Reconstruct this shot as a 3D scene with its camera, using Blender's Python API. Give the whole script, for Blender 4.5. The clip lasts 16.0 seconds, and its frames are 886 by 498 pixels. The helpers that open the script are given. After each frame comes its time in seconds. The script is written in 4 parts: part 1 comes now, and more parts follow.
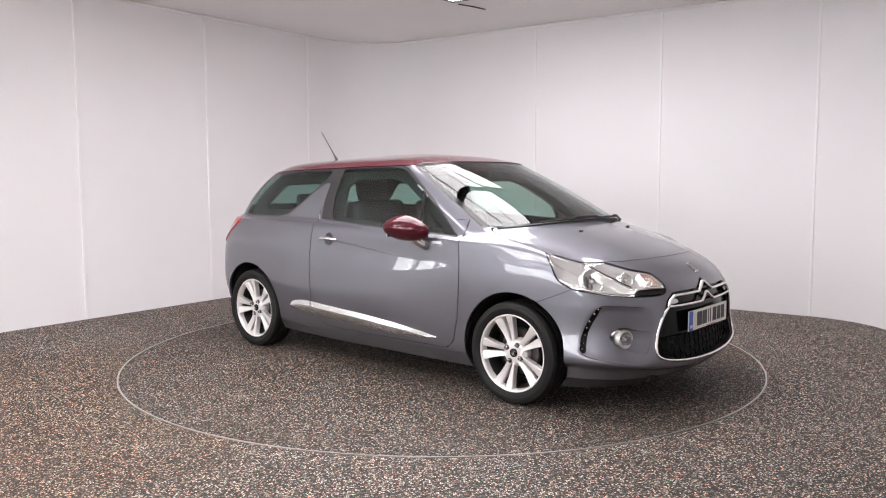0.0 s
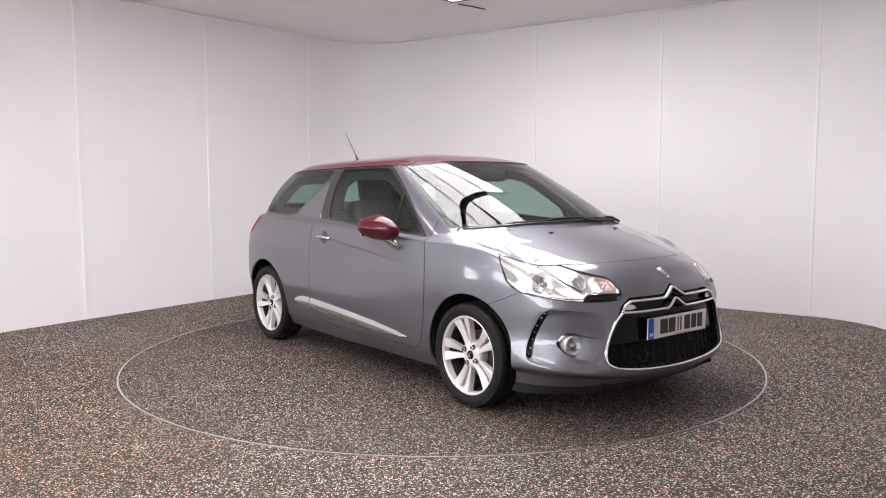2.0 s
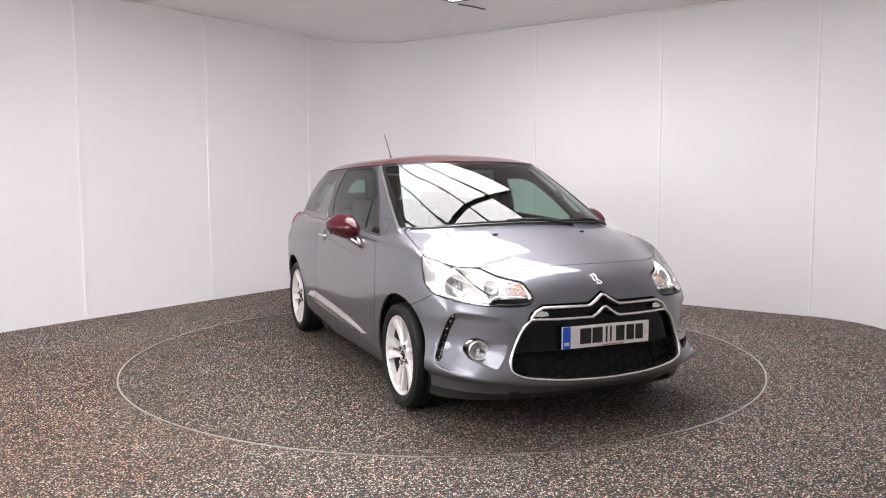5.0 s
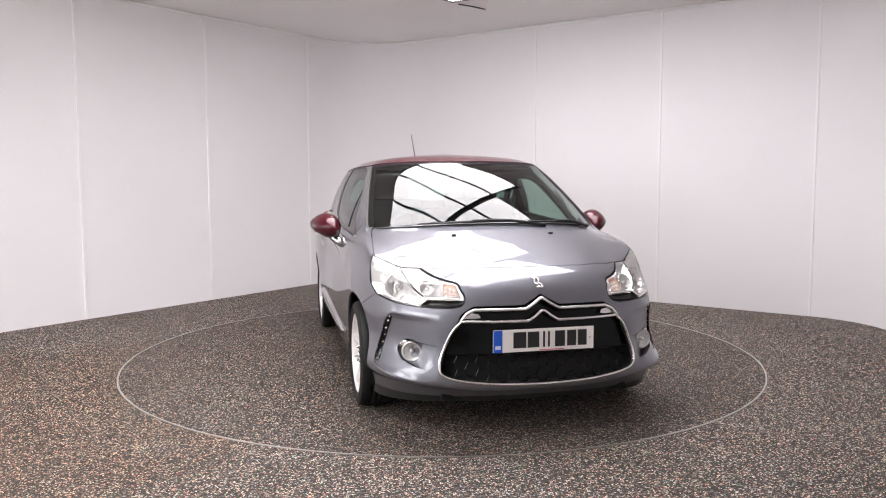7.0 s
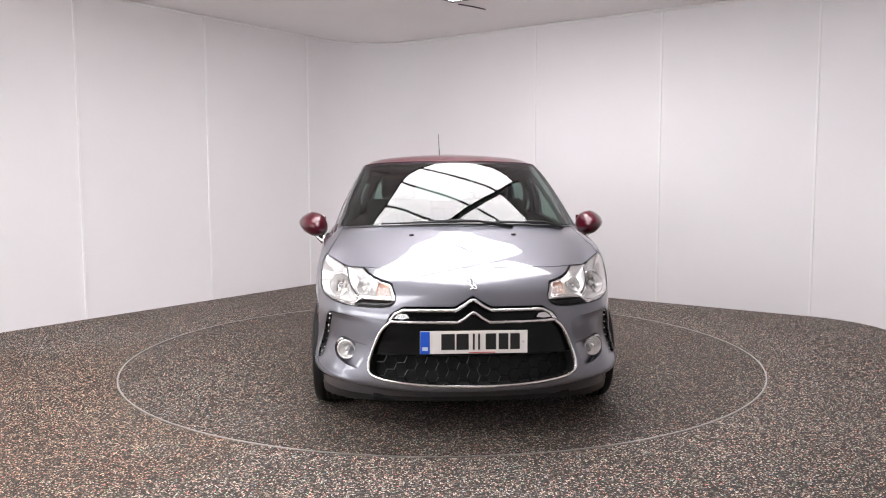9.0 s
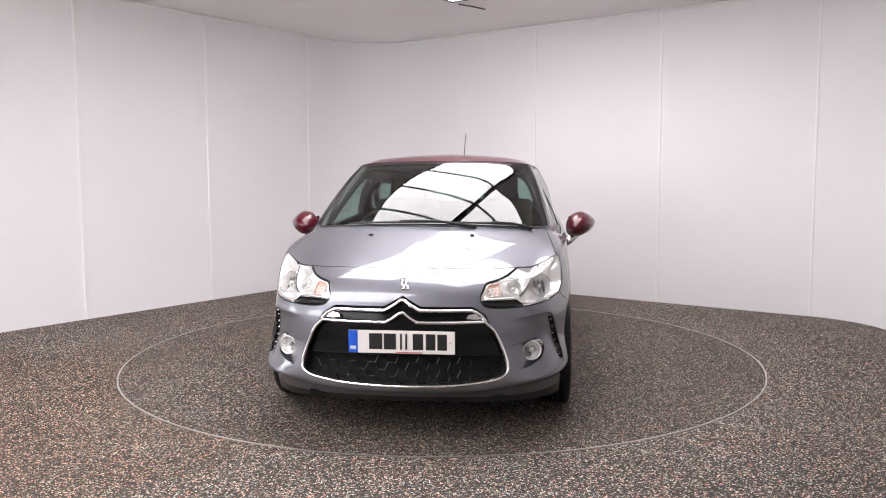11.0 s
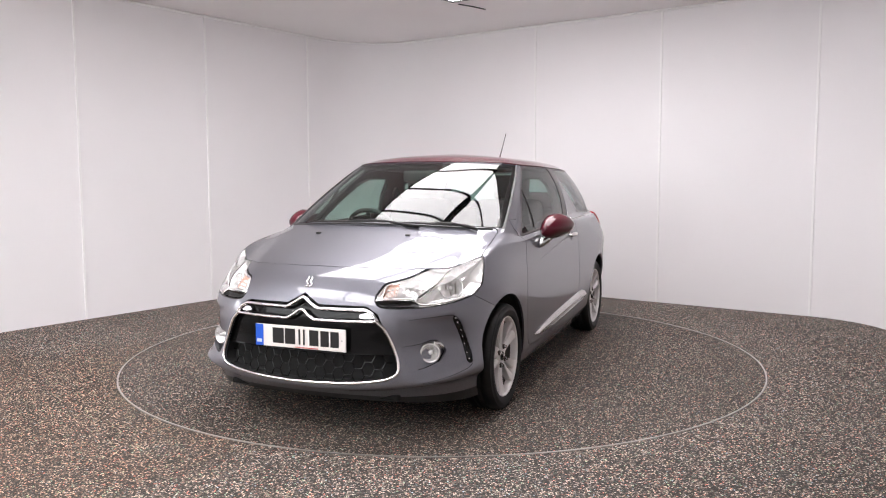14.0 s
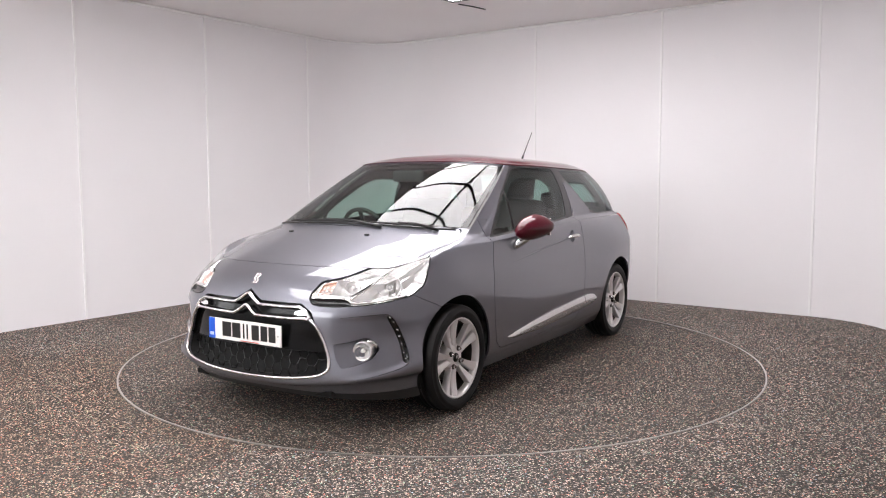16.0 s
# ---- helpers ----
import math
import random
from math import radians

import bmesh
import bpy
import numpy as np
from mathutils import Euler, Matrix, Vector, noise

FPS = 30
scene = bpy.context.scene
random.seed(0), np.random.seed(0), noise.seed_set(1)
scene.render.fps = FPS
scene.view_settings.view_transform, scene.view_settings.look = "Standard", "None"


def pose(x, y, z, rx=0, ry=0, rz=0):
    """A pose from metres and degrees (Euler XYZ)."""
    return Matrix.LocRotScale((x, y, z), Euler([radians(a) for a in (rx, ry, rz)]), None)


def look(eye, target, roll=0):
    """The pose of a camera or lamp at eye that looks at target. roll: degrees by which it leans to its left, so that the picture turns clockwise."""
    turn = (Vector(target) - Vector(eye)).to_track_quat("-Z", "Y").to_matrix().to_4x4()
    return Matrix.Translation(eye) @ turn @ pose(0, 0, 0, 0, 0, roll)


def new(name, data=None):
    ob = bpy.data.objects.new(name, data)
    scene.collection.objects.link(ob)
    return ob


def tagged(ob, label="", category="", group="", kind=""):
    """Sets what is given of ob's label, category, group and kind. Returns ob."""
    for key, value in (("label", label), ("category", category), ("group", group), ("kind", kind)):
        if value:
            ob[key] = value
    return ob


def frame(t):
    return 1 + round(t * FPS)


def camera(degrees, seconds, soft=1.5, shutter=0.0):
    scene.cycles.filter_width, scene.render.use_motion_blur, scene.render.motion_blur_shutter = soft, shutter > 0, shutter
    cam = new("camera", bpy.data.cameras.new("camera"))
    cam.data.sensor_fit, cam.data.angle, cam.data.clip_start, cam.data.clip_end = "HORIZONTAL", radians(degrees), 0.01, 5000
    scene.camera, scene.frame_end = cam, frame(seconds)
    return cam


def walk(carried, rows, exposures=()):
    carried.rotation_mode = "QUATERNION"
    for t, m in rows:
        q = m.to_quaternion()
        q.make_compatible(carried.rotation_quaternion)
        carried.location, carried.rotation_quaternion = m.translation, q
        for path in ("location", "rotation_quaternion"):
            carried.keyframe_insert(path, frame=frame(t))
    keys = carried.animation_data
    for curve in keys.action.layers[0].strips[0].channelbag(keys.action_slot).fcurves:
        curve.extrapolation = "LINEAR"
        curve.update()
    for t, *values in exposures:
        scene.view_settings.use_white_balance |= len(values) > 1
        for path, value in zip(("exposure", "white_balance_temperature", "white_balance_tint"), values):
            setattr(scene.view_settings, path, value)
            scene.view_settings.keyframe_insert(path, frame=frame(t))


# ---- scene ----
import collections

# ---------------------------------------------------------------- camera
cam = camera(58.34, 16.0, soft=1.1)
EYE = Vector((0.0, -5.8247, 1.2984))
WAY = Vector((0.00152, 0.99584, -0.09108))
walk(cam, [(0.0, look(EYE, EYE + 5 * WAY, -0.18)), (16.0, look(EYE, EYE + 5 * WAY, -0.18))])
scene.view_settings.exposure = 0.0

# ---------------------------------------------------------------- world and light
world = bpy.data.worlds.new("world")
scene.world = world
world.use_nodes = True
world.node_tree.nodes["Background"].inputs["Color"].default_value = (0.5, 0.5, 0.52, 1)
world.node_tree.nodes["Background"].inputs["Strength"].default_value = 0.05
PANEL_STRENGTH = 8.9
DAYLIGHT_STRENGTH = 7.6
CEILING = 2.955


# ---------------------------------------------------------------- materials
def mat(name, color=(0.5, 0.5, 0.5), rough=0.5, metal=0.0, **more):
    m = bpy.data.materials.new(name)
    m.use_nodes = True
    b = m.node_tree.nodes["Principled BSDF"]
    b.inputs["Base Color"].default_value = (*color, 1)
    b.inputs["Roughness"].default_value = rough
    b.inputs["Metallic"].default_value = metal
    for k, v in more.items():
        b.inputs[k.replace("_", " ")].default_value = v
    return m


def node(m, kind, **inputs):
    n = m.node_tree.nodes.new(kind)
    for k, v in inputs.items():
        n.inputs[k.replace("_", " ")].default_value = v
    return n


def bsdf(m):
    return m.node_tree.nodes["Principled BSDF"]


def link(m, a, b):
    m.node_tree.links.new(a, b)


def ramp(m, fac, stops):
    n = m.node_tree.nodes.new("ShaderNodeValToRGB")
    e = n.color_ramp.elements
    while len(e) < len(stops):
        e.new(0.5)
    for el, (p, c) in zip(e, stops):
        el.position, el.color = p, (*c, 1)
    link(m, fac, n.inputs["Fac"])
    return n.outputs["Color"]


def coords(m, scale=1.0):
    tc = m.node_tree.nodes.new("ShaderNodeTexCoord")
    mp = m.node_tree.nodes.new("ShaderNodeMapping")
    mp.inputs["Scale"].default_value = (scale, scale, scale)
    link(m, tc.outputs["Object"], mp.inputs["Vector"])
    return mp.outputs["Vector"]


def noisy(m, scale, detail=4.0, rough=0.6):
    n = m.node_tree.nodes.new("ShaderNodeTexNoise")
    n.inputs["Scale"].default_value = scale
    n.inputs["Detail"].default_value = detail
    n.inputs["Roughness"].default_value = rough
    link(m, coords(m), n.inputs["Vector"])
    return n.outputs["Fac"]


def bumped(m, height, strength, distance):
    b = m.node_tree.nodes.new("ShaderNodeBump")
    b.inputs["Strength"].default_value = strength
    b.inputs["Distance"].default_value = distance
    link(m, height, b.inputs["Height"])
    link(m, b.outputs["Normal"], bsdf(m).inputs["Normal"])


def blend(m, a, b, fac, mode="MIX"):
    n = m.node_tree.nodes.new("ShaderNodeMix")
    n.data_type, n.blend_type = "RGBA", mode
    link(m, a, n.inputs[6])
    link(m, b, n.inputs[7])
    if isinstance(fac, float):
        n.inputs[0].default_value = fac
    else:
        link(m, fac, n.inputs[0])
    return n.outputs[2]


def pebble_floor(name, lift, tint_all, stain=None):
    """Resin-bound speckle: grains of about 8 mm in greys with some red and green ones, dark resin between them."""
    m = mat(name, rough=0.7)
    v = m.node_tree.nodes.new("ShaderNodeTexVoronoi")
    v.inputs["Scale"].default_value = 128.0
    link(m, coords(m), v.inputs["Vector"])
    sep = m.node_tree.nodes.new("ShaderNodeSeparateColor")
    link(m, v.outputs["Color"], sep.inputs["Color"])
    tone = [(0.0, 0.009), (0.36, 0.032), (0.66, 0.16), (1.0, 0.70)]
    grey = ramp(m, sep.outputs["Red"], [(p, tuple(k * lift * c for c in tint_all)) for p, k in tone])
    tint = ramp(m, sep.outputs["Green"], [(0.0, (1.0, 0.95, 0.9)), (0.74, (1.0, 0.97, 0.93)), (0.82, (1.7, 0.66, 0.55)), (0.91, (0.62, 1.2, 0.85)), (1.0, (0.75, 0.95, 1.4))])
    gap = ramp(m, v.outputs["Distance"], [(0.30, (1.0, 1.0, 1.0)), (0.62, (0.12, 0.11, 0.10))])
    big = ramp(m, noisy(m, 1.6, 6.0, 0.7), [(0.3, (0.84, 0.77, 0.70)), (0.5, (1.0, 0.96, 0.93)), (0.7, (1.08, 1.1, 1.1))])
    col = blend(m, blend(m, grey, tint, 1.0, "MULTIPLY"), gap, 1.0, "MULTIPLY")
    col = blend(m, col, big, 1.0, "MULTIPLY")
    if stain:
        # a worn rust-brown patch with a ragged edge
        away = m.node_tree.nodes.new("ShaderNodeVectorMath")
        away.operation = "DISTANCE"
        link(m, coords(m), away.inputs[0])
        away.inputs[1].default_value = (*stain[:2], 0.0)
        ragged = m.node_tree.nodes.new("ShaderNodeMath")
        ragged.operation = "MULTIPLY_ADD"
        ragged.inputs[1].default_value = -2.2 * stain[2]
        link(m, noisy(m, 1.1, 6.0, 0.65), ragged.inputs[0])
        link(m, away.outputs["Value"], ragged.inputs[2])
        brown = ramp(m, ragged.outputs[0], [(0.0, (0.86, 0.76, 0.67)), (0.55, (1.0, 1.0, 1.0))])
        col = blend(m, col, brown, 1.0, "MULTIPLY")
    link(m, col, bsdf(m).inputs["Base Color"])
    bumped(m, v.outputs["Distance"], 0.6, -0.004)
    return m


def wall_paint(name, color):
    m = mat(name, color, 0.55)
    c = ramp(m, noisy(m, 0.7, 3.0), [(0.3, tuple(0.97 * k for k in color)), (0.7, color)])
    link(m, c, bsdf(m).inputs["Base Color"])
    bumped(m, noisy(m, 60.0, 3.0), 0.05, 0.002)
    return m


def metallic_paint(name, color, rough, metal, coat=1.5):
    m = mat(name, color, rough, metal, Coat_Weight=1.0, Coat_Roughness=0.02, Coat_IOR=coat)
    flake = noisy(m, 900.0, 2.0)
    c = ramp(m, flake, [(0.3, tuple(0.8 * k for k in color)), (0.7, tuple(1.2 * k for k in color))])
    link(m, c, bsdf(m).inputs["Base Color"])
    return m


def thin_glass(name, tint, gloss=1.5):
    m = bpy.data.materials.new(name)
    m.use_nodes = True
    t = m.node_tree
    t.nodes.clear()
    out = t.nodes.new("ShaderNodeOutputMaterial")
    mix = t.nodes.new("ShaderNodeMixShader")
    tr = t.nodes.new("ShaderNodeBsdfTransparent")
    gl = t.nodes.new("ShaderNodeBsdfGlossy")
    fr = t.nodes.new("ShaderNodeLayerWeight")
    power = t.nodes.new("ShaderNodeMath")
    power.operation = "POWER"
    power.inputs[1].default_value = 5.0
    fit = t.nodes.new("ShaderNodeMath")
    fit.operation = "MULTIPLY_ADD"
    low = 2 * ((gloss - 1) / (gloss + 1)) ** 2
    fit.inputs[1].default_value = 1 - low
    fit.inputs[2].default_value = low
    tr.inputs["Color"].default_value = (*tint, 1)
    gl.inputs["Roughness"].default_value = 0.015
    fr.inputs["Blend"].default_value = 0.5
    t.links.new(fr.outputs["Facing"], power.inputs[0])
    t.links.new(power.outputs[0], fit.inputs[0])
    t.links.new(fit.outputs[0], mix.inputs[0])
    t.links.new(tr.outputs[0], mix.inputs[1])
    t.links.new(gl.outputs[0], mix.inputs[2])
    t.links.new(mix.outputs[0], out.inputs[0])
    return m


def glowing(name, color, strength):
    m = mat(name, (0.8, 0.8, 0.8), 0.5)
    bsdf(m).inputs["Emission Color"].default_value = (*color, 1)
    bsdf(m).inputs["Emission Strength"].default_value = strength
    return m


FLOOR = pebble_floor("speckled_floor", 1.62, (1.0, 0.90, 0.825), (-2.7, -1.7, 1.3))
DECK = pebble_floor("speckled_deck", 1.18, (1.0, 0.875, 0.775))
WALL = wall_paint("white_wall", (0.89, 0.87, 0.885))
CEIL = wall_paint("white_ceiling", (0.93, 0.905, 0.905))
TRIM = mat("white_trim", (0.93, 0.92, 0.92), 0.3)
STEEL = mat("brushed_steel", (0.5, 0.48, 0.46), 0.4, 0.9)
LIGHT = glowing("light_diffuser", (1.0, 0.958, 0.978), PANEL_STRENGTH)
DAYLIGHT = glowing("daylight_backdrop", (0.97, 0.98, 1.0), DAYLIGHT_STRENGTH)
BEAM = mat("dark_frame", (0.03, 0.03, 0.03), 0.5)
PAINT = metallic_paint("grey_metallic", (0.172, 0.174, 0.200), 0.47, 0.88, 1.6)
RED = metallic_paint("cherry_red", (0.068, 0.0014, 0.009), 0.4, 0.1, 1.46)
bsdf(RED).inputs["Specular IOR Level"].default_value = 0.1
FILM = mat("pillar_film", (0.030, 0.0295, 0.031), 0.28, 0.0, Specular_IOR_Level=0.5)
GLASS = thin_glass("windscreen_glass", (0.62, 0.76, 0.70), 1.55)
SIDEGLASS = thin_glass("side_glass", (0.55, 0.72, 0.66), 1.5)
PRIVACY = thin_glass("privacy_glass", (0.40, 0.56, 0.52), 1.5)
LENS = thin_glass("clear_lens", (0.96, 0.97, 0.97), 1.45)
CHROME = mat("chrome", (0.82, 0.8, 0.8), 0.07, 1.0)
SATIN = mat("satin_chrome", (0.62, 0.61, 0.61), 0.25, 1.0)
ALLOY = mat("silver_alloy", (0.86, 0.83, 0.82), 0.30, 0.35, Coat_Weight=0.5)
GLOSSBLACK = mat("gloss_black", (0.007, 0.007, 0.0075), 0.1, 0.0, Specular_IOR_Level=0.4)
GRILLEBLACK = mat("grille_black", (0.004, 0.004, 0.004), 0.12, 0.0, Specular_IOR_Level=0.16)
BLACK = mat("black_plastic", (0.013, 0.013, 0.013), 0.5)
DARK = mat("dark_lining", (0.006, 0.006, 0.006), 0.9)
FABRIC = mat("dark_fabric", (0.024, 0.0225, 0.022), 0.9)
RUBBER = mat("tyre_rubber", (0.009, 0.0085, 0.0085), 0.55, 0.0, Specular_IOR_Level=0.3)
DISC = mat("brake_disc", (0.12, 0.11, 0.1), 0.4, 0.8)
PLATEWHITE = mat("plate_white", (0.82, 0.78, 0.75), 0.3)
PLATEBLUE = mat("plate_blue", (0.01, 0.09, 0.55), 0.35)
INK = mat("plate_black", (0.01, 0.01, 0.01), 0.4)
REDINK = mat("plate_red_print", (0.5, 0.04, 0.04), 0.4)
PALE = mat("pale_print", (0.6, 0.65, 0.8), 0.4)
TAILRED = mat("red_lens", (0.45, 0.012, 0.015), 0.12, 0.0, Coat_Weight=1.0)
AMBER = mat("amber_lens", (0.82, 0.56, 0.46), 0.15, 0.3)
REFLECTOR = mat("lamp_reflector", (0.92, 0.9, 0.89), 0.2, 0.65)
BULB = mat("lamp_bulb", (0.8, 0.8, 0.8), 0.1, 0.3)
for mm, sc in ((FABRIC, 90.0), (BLACK, 700.0), (RUBBER, 300.0)):
    bumped(mm, noisy(mm, sc, 2.0), 0.15, 0.001)


# ---------------------------------------------------------------- mesh helpers
def done(bm, name, material, parent=None, label="", smooth=False):
    me = bpy.data.meshes.new(name)
    bm.to_mesh(me)
    bm.free()
    if smooth:
        for p in me.polygons:
            p.use_smooth = True
    me.materials.append(material)
    ob = new(name, me)
    if parent:
        ob.parent = parent
    if label:
        ob["label"] = label
    return ob


def part(name, bm, material, parent, label="", smooth=False):
    return done(bm, name, material, parent, label, smooth)


def soft_box(size, at=(0, 0, 0), bevel=0.01, turn=None, bm=None, segments=2):
    b = bmesh.new()
    bmesh.ops.create_cube(b, size=1.0)
    bmesh.ops.scale(b, vec=size, verts=b.verts)
    if bevel:
        bmesh.ops.bevel(b, geom=b.edges[:], offset=bevel, segments=segments, profile=0.6, affect="EDGES")
    m = Matrix.Translation(at) @ (turn or Matrix())
    bmesh.ops.transform(b, matrix=m, verts=b.verts)
    return merge(bm, b)


def merge(bm, b):
    if bm is None:
        return b
    me = bpy.data.meshes.new("tmp")
    b.to_mesh(me)
    b.free()
    bm.from_mesh(me)
    bpy.data.meshes.remove(me)
    return bm


def lathe(profile, steps=64, bm=None, axis="Y", at=(0, 0, 0)):
    """Turns (radius, height) pairs round an axis."""
    b = bmesh.new()
    rings = []
    for r, h in profile:
        ring = []
        for i in range(steps):
            a = 2 * math.pi * i / steps
            p = (r * math.cos(a), h, r * math.sin(a)) if axis == "Y" else (r * math.cos(a), r * math.sin(a), h)
            ring.append(b.verts.new(Vector(p) + Vector(at)))
        rings.append(ring)
    for r0, r1 in zip(rings, rings[1:]):
        for i in range(steps):
            j = (i + 1) % steps
            b.faces.new((r0[i], r0[j], r1[j], r1[i]))
    bmesh.ops.recalc_face_normals(b, faces=b.faces)
    return merge(bm, b)


def tube(points, radius, sides=10, bm=None, flat=1.0, up=Vector((0, 0, 1))):
    """A closed-ended tube along points; radius may be a list; flat squeezes it along 'up'."""
    b = bmesh.new()
    pts = [Vector(p) for p in points]
    rad = radius if isinstance(radius, (list, tuple)) else [radius] * len(pts)
    rings = []
    for i, p in enumerate(pts):
        d = (pts[min(i + 1, len(pts) - 1)] - pts[max(i - 1, 0)]).normalized()
        s = d.cross(up)
        s = s.normalized() if s.length > 1e-4 else Vector((1, 0, 0))
        n = s.cross(d).normalized()
        rings.append([b.verts.new(p + rad[i] * (math.cos(a) * s + flat * math.sin(a) * n)) for a in (2 * math.pi * k / sides for k in range(sides))])
    for r0, r1 in zip(rings, rings[1:]):
        for i in range(sides):
            j = (i + 1) % sides
            b.faces.new((r0[i], r0[j], r1[j], r1[i]))
    b.faces.new(rings[0][::-1])
    b.faces.new(rings[-1])
    bmesh.ops.recalc_face_normals(b, faces=b.faces)
    return merge(bm, b)


def prism(outline, low, high, bm=None):
    """Plan outline (x, y) raised from low to high."""
    b = bmesh.new()
    lo = [b.verts.new((x, y, low)) for x, y in outline]
    hi = [b.verts.new((x, y, high)) for x, y in outline]
    n = len(lo)
    for i in range(n):
        b.faces.new((lo[i], lo[(i + 1) % n], hi[(i + 1) % n], hi[i]))
    b.faces.new(hi)
    b.faces.new(lo[::-1])
    bmesh.ops.recalc_face_normals(b, faces=b.faces)
    return merge(bm, b)


def smooth_line(points, n=8):
    """Catmull-Rom through points."""
    p = [np.array(q, float) for q in points]
    p = [2 * p[0] - p[1], *p, 2 * p[-1] - p[-2]]
    out = []
    for i in range(1, len(p) - 2):
        for k in range(n):
            t = k / n
            out.append(0.5 * (2 * p[i] + (p[i + 1] - p[i - 1]) * t + (2 * p[i - 1] - 5 * p[i] + 4 * p[i + 1] - p[i + 2]) * t ** 2
                              + (3 * p[i] - p[i - 1] - 3 * p[i + 1] + p[i + 2]) * t ** 3))
    out.append(p[-2])
    return out

# ---------------------------------------------------------------- the room
# E1 runs along the wall on one side, E2 away from it; the two tall walls meet in a rounded corner
E1, E2 = Vector((0.588, 0.809)), Vector((0.809, -0.588))


def plan(a, b):
    p = a * E1 + b * E2
    return (p.x, p.y)


def arc(a, b, r, start, stop, n=10):
    """Arc in plan coordinates, angles in degrees from E1 towards E2."""
    return [plan(a + r * math.cos(radians(start + (stop - start) * i / n)), b + r * math.sin(radians(start + (stop - start) * i / n))) for i in range(n + 1)]


def wall_run(name, pts, thick=0.1, high=CEILING, low=0.0):
    """A wall that follows plan points, with its thickness outwards."""
    bm = bmesh.new()
    pts = [Vector(p) for p in pts]
    inner, outer = [], []
    for i, p in enumerate(pts):
        d = (pts[min(i + 1, len(pts) - 1)] - pts[max(i - 1, 0)]).normalized()
        inner.append(p)
        outer.append(p + thick * Vector((-d.y, d.x)))
    rows = [[bm.verts.new((p.x, p.y, z)) for p in line] for line, z in ((inner, low), (inner, high), (outer, high), (outer, low))]
    for k in range(4):
        r0, r1 = rows[k], rows[(k + 1) % 4]
        for i in range(len(pts) - 1):
            bm.faces.new((r0[i], r0[i + 1], r1[i + 1], r1[i]))
    bm.faces.new([r[0] for r in rows])
    bm.faces.new([r[-1] for r in rows][::-1])
    bmesh.ops.recalc_face_normals(bm, faces=bm.faces)
    return tagged(done(bm, name, WALL), "smooth white painted panel wall around the turntable", "wall", kind="structure")


LEFT, BACK, RAD, SIDE = -3.459, 3.141, 0.84, 2.75
W0, W1, WLOW, WHIGH = -5.1, -3.95, 0.8, 1.85
SLOW, SHIGH = 1.5, 2.7
S0, S1 = -3.0, 2.0
wall_run("wall_west", [plan(W1, LEFT), plan(BACK - RAD, LEFT)])
wall_run("wall_west_end", [plan(-6.6, LEFT), plan(W0, LEFT)])
wall_run("wall_west_low", [plan(W0, LEFT), plan(W1, LEFT)], high=WLOW)
wall_run("wall_west_head", [plan(W0, LEFT), plan(W1, LEFT)], high=CEILING, low=WHIGH)
wall_run("wall_corner", arc(BACK - RAD, LEFT + RAD, RAD, -90, 0, 56))
wall_run("wall_north", [plan(BACK, LEFT + RAD), plan(BACK, 1.91)])
wall_run("wall_east_corner", arc(BACK - RAD, 1.91, RAD, 0, 90, 56))
wall_run("wall_east", [plan(BACK - RAD, 1.91 + RAD), plan(1.35, 1.91 + RAD), plan(1.35, 5.2)])
wall_run("wall_entrance", [plan(1.35, 5.2), plan(-6.6, 5.2)])
wall_run("wall_south", [plan(-6.6, 5.2), plan(-6.6, S1)])
wall_run("wall_south_end", [plan(-6.6, S0), plan(-6.6, LEFT)])
wall_run("wall_south_low", [plan(-6.6, S1), plan(-6.6, S0)], high=SLOW)
wall_run("wall_south_head", [plan(-6.6, S1), plan(-6.6, S0)], high=CEILING, low=SHIGH)


# the bright window beside the camera that shows in the paintwork, and a fill window
def room_window(name, at, turn, ww, wh):
    """A framed window of width ww and height wh with upright mullions; its outside lies along +y."""
    ob = tagged(new(name), "white framed window out of view with bright daylight backdrop", "window", kind="structure")
    ob.matrix_basis = Matrix.Translation(at) @ Matrix.Rotation(turn, 4, "Z")
    bm = soft_box((ww, 0.06, 0.05), (0, 0, wh / 2 - 0.026), 0.004)
    soft_box((ww, 0.06, 0.05), (0, 0, -wh / 2 + 0.026), 0.004, bm=bm)
    for k in (-1, 1):
        soft_box((0.05, 0.06, wh - 0.11), (k * (ww / 2 - 0.026), 0, 0), 0.004, bm=bm)
    part("window_frame", bm, TRIM, ob)
    panes = max(3, round(ww / 0.7))
    for k in range(1, panes):
        part("mullion", soft_box((0.05, 0.05, wh - 0.11), (ww * (k / panes - 0.5), 0, 0), 0.004), TRIM, ob)
    part("daylight_backdrop", soft_box((ww + 0.1, 0.01, wh + 0.1), (0, 0.09, 0), 0), DAYLIGHT, ob)


along = math.atan2(E1.y, E1.x)
room_window("window_1", (*plan((W0 + W1) / 2, LEFT - 0.05), (WLOW + WHIGH) / 2), along, W1 - W0, WHIGH - WLOW)
# unseen window, added high and wide as fill light for the upper walls
room_window("fill_window", (*plan(-6.65, (S0 + S1) / 2), (SLOW + SHIGH) / 2), along + math.pi / 2, S1 - S0, SHIGH - SLOW)


